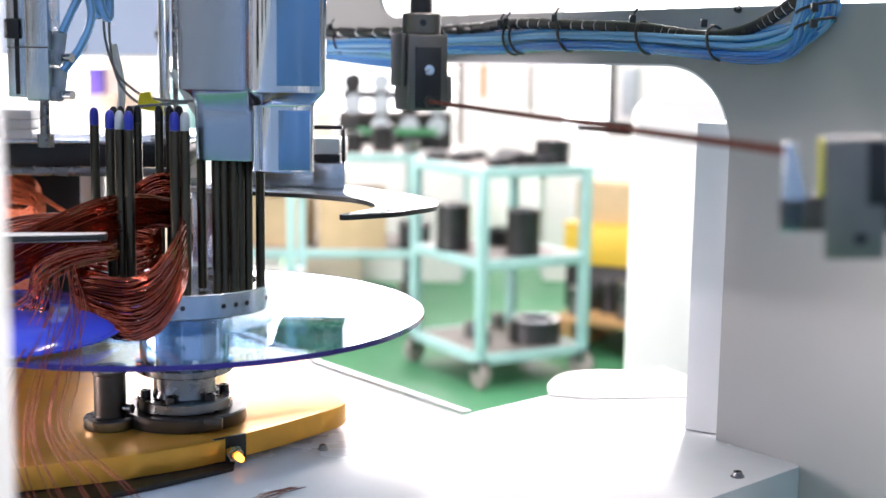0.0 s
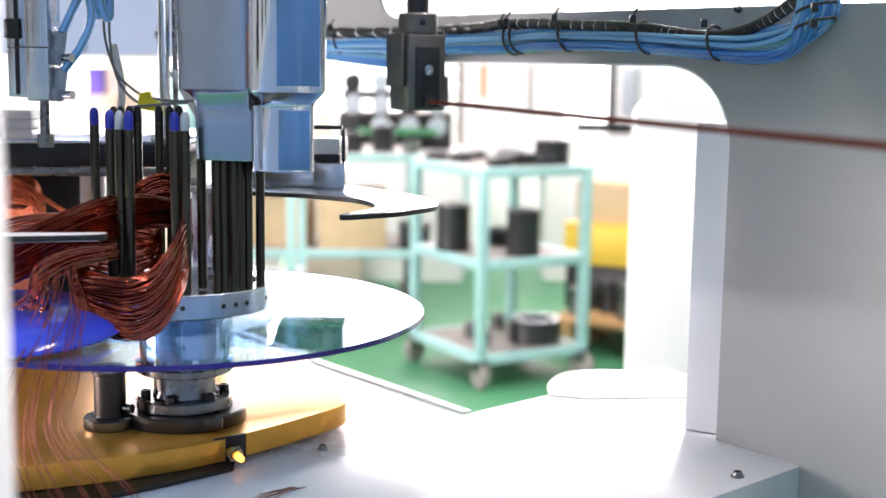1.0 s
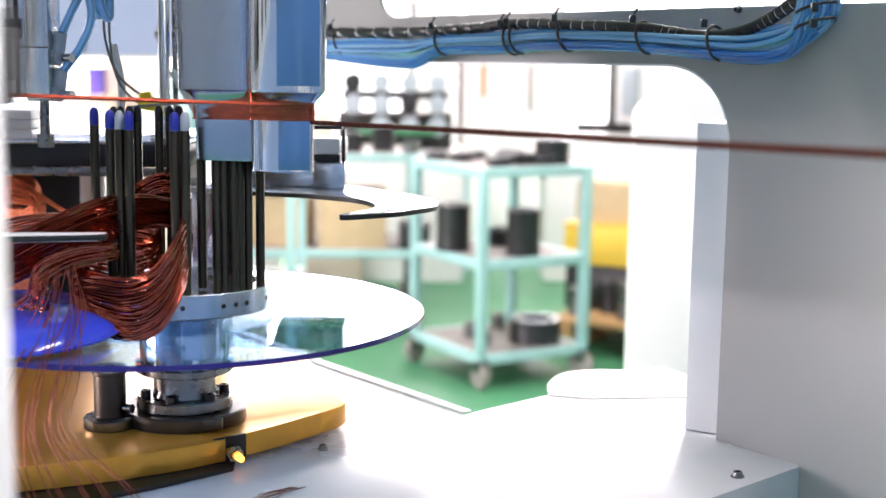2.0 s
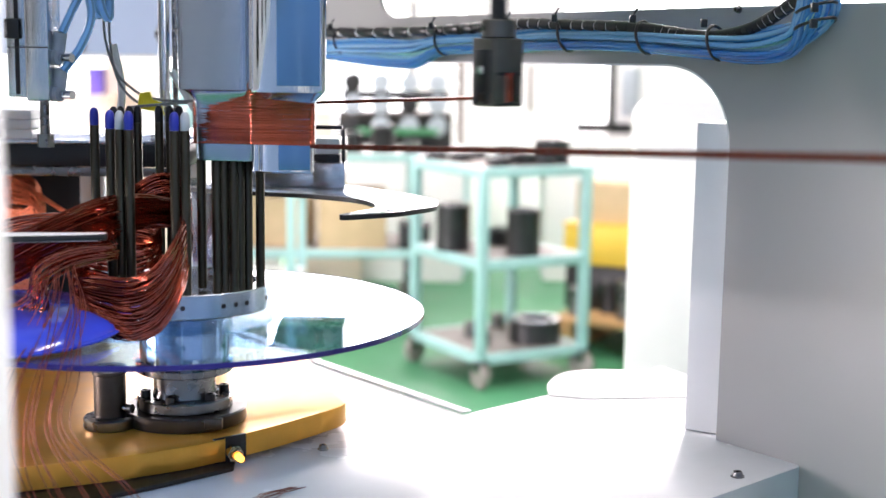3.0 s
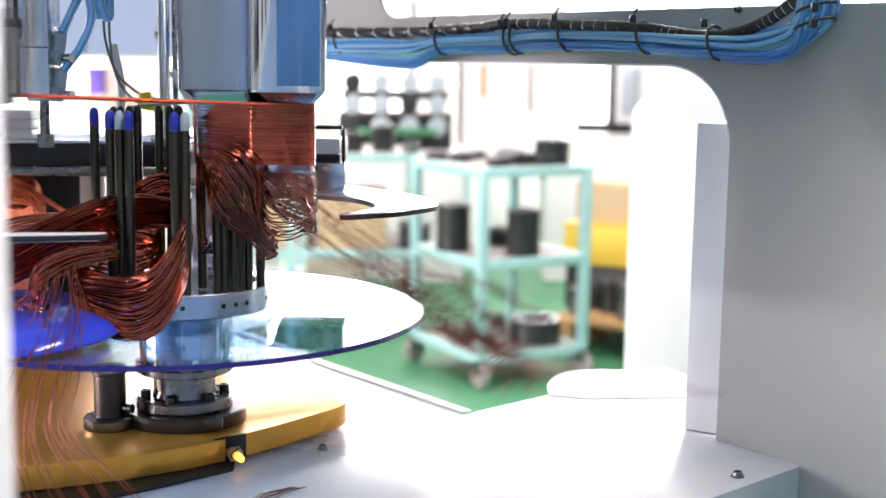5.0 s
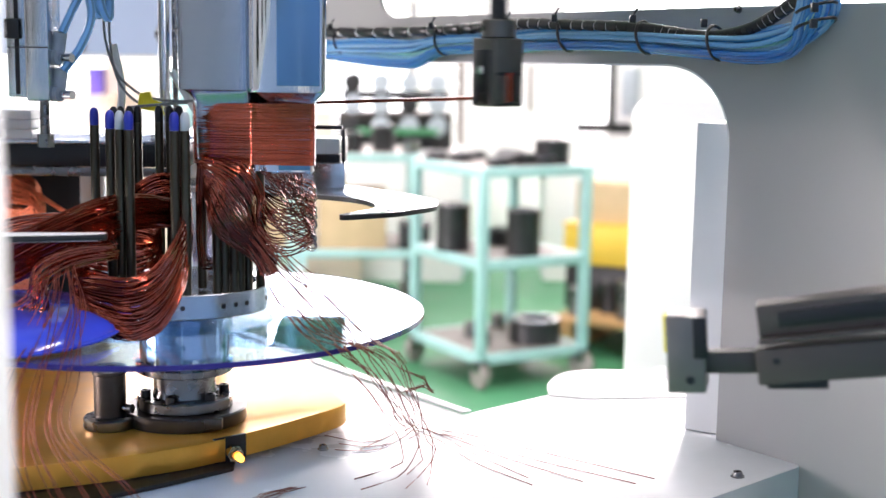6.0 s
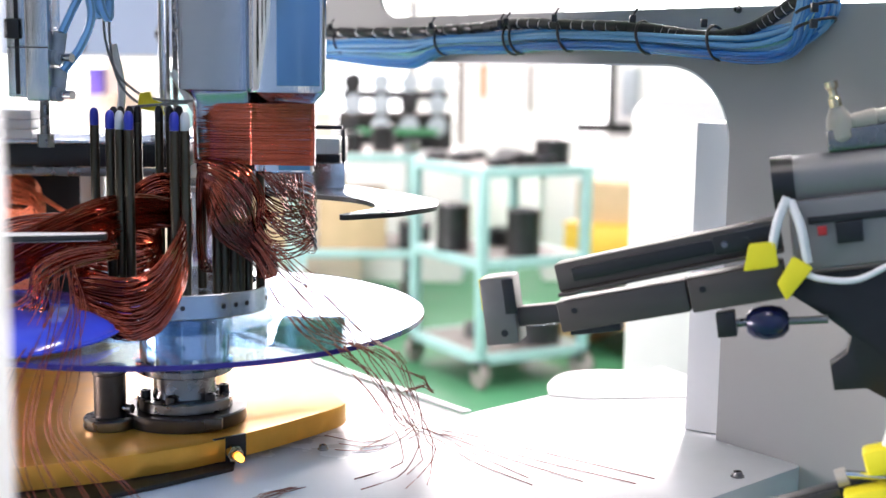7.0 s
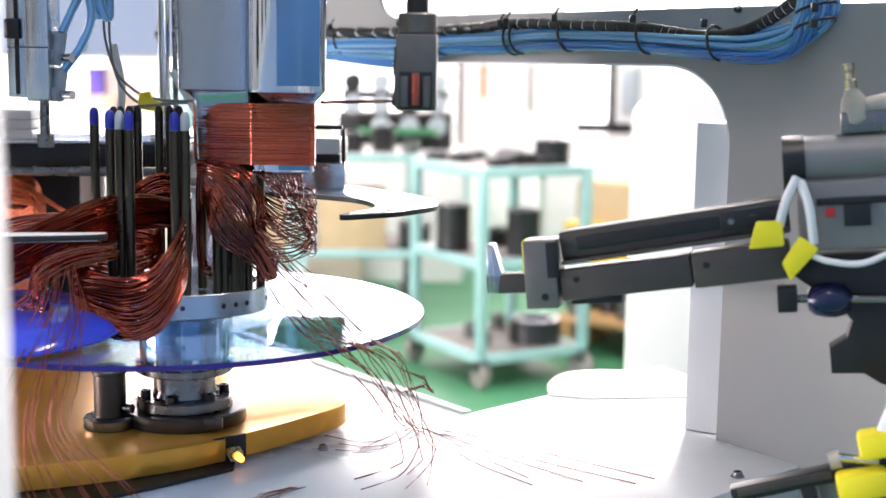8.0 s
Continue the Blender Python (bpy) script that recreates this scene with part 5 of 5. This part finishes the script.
part("lower_rail_bar", add_box(B(), (0.026, 0, -0.0215), (0.070, 0.012, 0.007), 0.001, RF), M_BLACKPLATE, clamp, "black rail")
part("end_bar", add_box(B(), (-0.0185, 0, -0.0125), (0.008, 0.012, 0.018), 0.001, RF), M_BLACKPLATE, clamp)
part("grey_plate", add_box(B(), (0.018, 0.002, -0.0112), (0.062, 0.004, 0.0125), 0.0004, RF), M_GREYCAST, clamp, "grey plate inside the rail frame")
part("white_grommet", add_rod(B(), RF @ Vector((-0.003, -0.0062, 0.0085)), RF @ Vector((0.003, -0.0062, 0.0085)), 0.0050, 18), M_FITTING, clamp, "pale plastic grommet")
part("rail_hanger", add_box(B(), (0.205, -0.014, -0.06), (0.02, 0.02, 0.09), 0.001), M_BLACKPLATE, clamp)
part("rail_screw", add_rod(B(), (0.149, -0.028, -0.0868), (0.171, -0.028, -0.0900), 0.0022, 14), M_ALU_POL, clamp)
for z, x in ((-0.0775, 0.1745), (-0.1005, 0.1625)):
    part("connector", add_box(B(), (0, 0, 0), (0.028, 0.016, 0.015), 0.003, pose(x, -0.032, z, 0, -8, 0)), M_YELLOW, clamp, "yellow plug connector")
part("connector_cable", add_tube(B(), smooth([(0.172, -0.034, -0.077), (0.182, -0.034, -0.055), (0.205, -0.03, -0.03)], 12), 0.004, 8), M_WIREWHITE, clamp)

# lead wires: strands of short stiff pieces
lead = empty("lead_wires", "bundle of copper lead wires held by the clamp arm", "copper wire")
STRANDS, LINK, LINKS = 20, 0.011, 64
link_mesh = None
links = []
for s in range(STRANDS):
    for i in range(LINKS):
        if link_mesh is None:
            ob = part("wire_piece", add_lathe(B(), [(0.0002, -0.0062), (0.00032, -0.0058), (0.00032, 0.0058), (0.0002, 0.0062)], 6), M_WIREEND, lead)
            link_mesh = ob.data
        else:
            ob = new("wire_piece", link_mesh)
            ob.parent = lead
        links.append((s, i, ob))


def fly_angle(t):
    """Degrees of the flyer round its axis, seen from above; it runs clockwise at 100 turns a minute."""
    keys = ((0, -45), (1.1, -46), (1.2, -51), (1.3, -77), (1.4, -135), (1.5, -195), (1.8, -372), (7.8, -3972), (7.9, -4004), (8.0, -4006), (9, -4006))
    for (a, p), (b, q) in zip(keys, keys[1:]):
        if t <= b:
            return p + (q - p) * (t - a) / (b - a)


def fly_point(t):
    a = radians(fly_angle(t))
    return Vector((AXIS.x + R_FLY * math.cos(a), AXIS.y + R_FLY * math.sin(a), Z_FLY + 0.003))


CORNERS = [Vector((x, y)) for x in (-0.158, -0.0894) for y in (0.8475, 0.9255)]


def touch(n):
    """The former's edge that the wire leaves when the nozzle stands at n."""
    best = None
    for c in CORNERS:
        d = c - n
        if all(d.x * (o - n).y - d.y * (o - n).x >= -1e-9 for o in CORNERS):
            best = c
    return best


def heading(t):
    """The way in which the wire leaves the nozzle, in degrees."""
    n = fly_point(t)
    if t < 1.45:
        held = grip(t)
        a = math.degrees(math.atan2(held.y - n.y, held.x - n.x))
        return a
    c = touch(n.xy)
    return math.degrees(math.atan2(c.y - n.y, c.x - n.x))


CLAMP_ROWS = ((0.0, 0.1600, 0.432, 1.1105, -15, -3), (0.1, 0.1630, 0.428, 1.1105, -15, -3), (0.2, 0.1675, 0.424, 1.1105, -15, -3), (0.4, 0.186, 0.42, 1.1105, -15, -3), (0.6, 0.206, 0.42, 1.1095, -15, -3),
              (1.0, 0.222, 0.42, 1.1108, -15, -3), (1.5, 0.222, 0.42, 1.1095, -15, -3), (3.5, 0.222, 0.42, 1.1092, -15, -3), (4.6, 0.222, 0.42, 1.1078, -15, -3), (5.2, 0.27, 0.52, 1.03, -15, -6), (5.8, 0.180, 0.620, 1.0070, -15, -4.5), (6.0, 0.1625, 0.650, 1.0095, -15, -4.5),
              (6.2, 0.1475, 0.675, 1.0105, -15, -5.5), (6.5, 0.116, 0.700, 1.0140, -15, -7.5), (6.8, 0.0862, 0.740, 1.0115, -15, -9.5), (7.0, 0.0732, 0.760, 1.0122, -15, -9), (7.2, 0.0732, 0.760, 1.0130, -15, -9),
              (7.5, 0.0730, 0.760, 1.0310, -15, -5.6), (8.0, 0.0730, 0.760, 1.0310, -15, -5.6))


def clamp_pose(row):
    return pose(row[1], row[2], row[3], 0, row[5], row[4])


def between(rows, t):
    for a, b in zip(rows, rows[1:]):
        if t <= b[0]:
            f = max(0.0, (t - a[0]) / (b[0] - a[0]))
            return tuple(p + (q - p) * f for p, q in zip(a, b))
    return rows[-1]


def grip(t):
    return clamp_pose(between(CLAMP_ROWS, min(t, 4.6))) @ Vector((-0.0425, -0.003, 0.0335))


def coil_drop(t):
    """How far the coil has come down the former, in metres."""
    keys = ((0, -0.010), (1.2, -0.010), (1.4, 0.0), (1.7, 0.0056), (2.8, 0.0240), (3.5, 0.0306), (4.5, 0.0381), (4.9, 0.0395), (8, 0.0395))
    return between(keys, t)[1]


def way(t, s):
    """The line on which strand s lies at t, from the clamp on."""
    rng = random.Random(100 + s)
    rad = 0.0013 * math.sqrt((s + 0.5) / STRANDS)
    off = Vector((0, rad * math.cos(s * 2.4), rad * math.sin(s * 2.4)))
    if t < 4.66:
        g = grip(t)
        if t < 1.46:
            n = fly_point(t)
            return [g + off * 1.2, n + off * 0.6, n + Vector((0, 0, 0.9))]
        c = Vector((-0.0842, 0.8428, 1.1413 - coil_drop(t)))
        return [g + off * 1.2, c + off, c + Vector((-0.045, 0.03, 0.002)), c + Vector((-0.045, 0.05, 0.9))]
    # slack, fallen over the disc's rim onto the bench
    u, v, w = rng.uniform(-1, 1), rng.uniform(-1, 1), rng.uniform(-1, 1)
    f = (s / (STRANDS - 1)) * 2 - 1
    g = max(-1.0, min(1.0, 0.6 * f + 0.7 * u))
    h = max(-1.0, min(1.0, 0.5 * g + 0.8 * w))
    spread = rng.uniform(-1, 1)
    upper = [Vector((-0.0225 + 0.010 * g, 0.812 + 0.010 * w, 0.947 + 0.008 * u)), Vector((-0.031 + 0.016 * g, 0.778 + 0.008 * w, 0.973 + 0.006 * v)),
             Vector((-0.046 + 0.024 * g, 0.752 - 0.012 * g, 0.9995 + 0.0015 * u)), Vector((-0.066 + 0.024 * f, 0.796 - 0.006 * f, 1.003 + 0.003 * v)), Vector((-0.090 + 0.020 * f, 0.826, 1.020 + 0.005 * w)),
             Vector((-0.112 + 0.010 * f, 0.842, 1.042 + 0.004 * u)), Vector((-0.130 + 0.008 * f, 0.844, 1.064)), Vector((-0.14, 0.862, 1.085)), Vector((-0.14, 0.88, 1.11)), Vector((-0.14, 0.885, 1.9))]
    foot = Vector((-0.019 + 0.008 * g, 0.925 + 0.030 * w, 0.9010))
    if s % 4 == 0:
        # ends that run out over the bench
        pts = [Vector((0.095 + 0.05 * u, 0.815 + 0.02 * v, 0.9006)), Vector((0.045 + 0.03 * u, 0.862 + 0.03 * v, 0.9006)), Vector((0.005 + 0.010 * u, 0.915 + 0.02 * v, 0.9007)), foot, foot + Vector((-0.001, -0.05, 0.022))] + upper
    elif s % 4 == 1:
        # ends that turn back towards the gold plate
        pts = [Vector((-0.060 + 0.025 * u, 0.900 + 0.025 * v, 0.9006)), Vector((-0.040 + 0.012 * u, 0.890 + 0.03 * w, 0.9006)), foot, foot + Vector((0.001, -0.05, 0.022))] + upper
    elif s % 8 == 7:
        pts = [foot + Vector((0.012 * u, -0.018, 0)), foot + Vector((0.006 * u, -0.004, 0)), foot + Vector((0.001, -0.045, 0.020))] + upper
    elif s % 8 != 3:
        pts = [Vector((-0.034 + 0.03 * u, 0.815 + 0.02 * v, 0.9006)), Vector((-0.018 + 0.014 * u, 0.845 + 0.02 * v, 0.9007)), Vector((-0.013 + 0.012 * g, 0.845 + 0.02 * w, 0.915)), Vector((-0.016 + 0.012 * g, 0.830 + 0.012 * w, 0.930))] + upper
    else:
        # two ends that curl up below the disc's rim
        pts = [Vector((-0.030 + 0.01 * u, 0.800, 0.9665 + 0.004 * v)), Vector((-0.010 + 0.004 * u, 0.802, 0.9690)), Vector((-0.0068, 0.804, 0.9640)), Vector((-0.0085 + 0.003 * v, 0.803, 0.9695 + 0.003 * u)), Vector((-0.024, 0.786, 0.982))] + upper[2:]
    return smooth(pts, 140)


def place_links(t, s):
    """Poses of all pieces of strand s at t: equal steps along its line."""
    line = [Vector(p) for p in way(t, s)]
    out, seg, start = [], 0, line[0].copy()
    at, left_ = line[0].copy(), LINK
    for i in range(LINKS):
        a = at.copy()
        left_ = LINK
        while seg < len(line) - 1:
            step = (line[seg + 1] - at).length
            if step >= left_:
                at = at + (line[seg + 1] - at).normalized() * left_
                break
            left_ -= step
            seg += 1
            at = line[seg].copy()
        d = at - a
        q = d.to_track_quat("Z", "Y") if d.length > 1e-6 else Matrix.Identity(3).to_quaternion()
        out.append(Matrix.Translation((a + at) / 2) @ q.to_matrix().to_4x4())
    return out


def motions():
    step = 1 / 30
    times = [0.0, 0.5, 1.0] + [1.1 + step * k for k in range(207)]
    times = [t for t in times if t < 7.999] + [8.0]
    rows_f, rows_n, rows_w = [], [], []
    for t in times:
        n = fly_point(t)
        rows_f.append((t, pose(AXIS.x, AXIS.y, 1.36, 0, 0, fly_angle(t))))
        h = heading(t)
        head_at = pose(n.x, n.y, Z_FLY, 0, 0, h + (64 if t > 1.45 else 0))
        rows_n.append((t, head_at))
        if t < 1.45:
            rows_w.append((t, pose(n.x, n.y, Z_FLY + 0.18, 0, 90, 0)))
        else:
            c = touch(n.xy)
            rise = math.degrees(math.atan2(1.1405 - (Z_FLY + 0.003), (c - n.xy).length))
            rows_w.append((t, pose(n.x, n.y, Z_FLY + 0.003, 0, -rise, h)))
    walk(flyer, rows_f)
    walk(nozzle, rows_n)
    walk(span, rows_w)
    walk(clamp, [(r[0], clamp_pose(r)) for r in CLAMP_ROWS])
    out_, in_ = pose(-0.0355, 0, -0.001), pose(-0.0115, 0, -0.001)
    walk(jaw, [(0.0, pose(-0.022, 0, -0.001)), (0.3, in_), (1.0, in_), (5.0, out_), (7.2, out_), (7.45, in_), (8.0, in_)])
    back_ = pose(-0.0030, 0, -0.001)
    walk(slider, [(0.0, pose(-0.022, 0, -0.001)), (0.3, in_), (1.0, in_), (5.0, out_), (7.2, out_), (7.45, back_), (8.0, back_)])
    walk(COIL, [(t, pose(-0.1237, 0, 1.1423 + 0.0395 - coil_drop(t))) for t in (0, 1.2, 1.4, 1.5, 1.7, 2.2, 2.8, 3.5, 4.0, 4.5, 4.9, 8.0)])
    # Loose coil waits unseen inside the former until 4.55 s, then slides out.
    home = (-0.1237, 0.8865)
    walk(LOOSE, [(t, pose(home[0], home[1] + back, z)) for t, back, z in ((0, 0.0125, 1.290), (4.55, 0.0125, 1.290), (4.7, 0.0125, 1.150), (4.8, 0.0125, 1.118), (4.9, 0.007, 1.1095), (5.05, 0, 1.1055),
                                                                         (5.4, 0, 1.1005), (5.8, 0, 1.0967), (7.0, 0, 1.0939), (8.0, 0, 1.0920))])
    key_times = [0.0, 0.2, 0.4, 0.6, 1.0, 1.1, 1.2, 1.2667, 1.3, 1.3333, 1.3667, 1.4, 1.4333, 1.4667, 1.5, 1.7, 2.2, 2.8, 3.5, 4.0, 4.5, 4.6333]
    for s in range(STRANDS):
        table = [(t, place_links(t, s)) for t in key_times]
        slack = place_links(5.0, s)
        mine = [ob for k, i, ob in links if k == s]
        for i, ob in enumerate(mine):
            rows = [(t, ps[i]) for t, ps in table]
            mid = Matrix.Translation((rows[-1][1].translation * 0.35 + slack[i].translation * 0.65) + Vector((0, 0, 0.01))) @ \
                rows[-1][1].to_quaternion().slerp(slack[i].to_quaternion(), 0.6).to_matrix().to_4x4()
            rows += [(5.0, mid), (5.4, slack[i]), (8.0, slack[i])]
            walk(ob, rows)


motions()
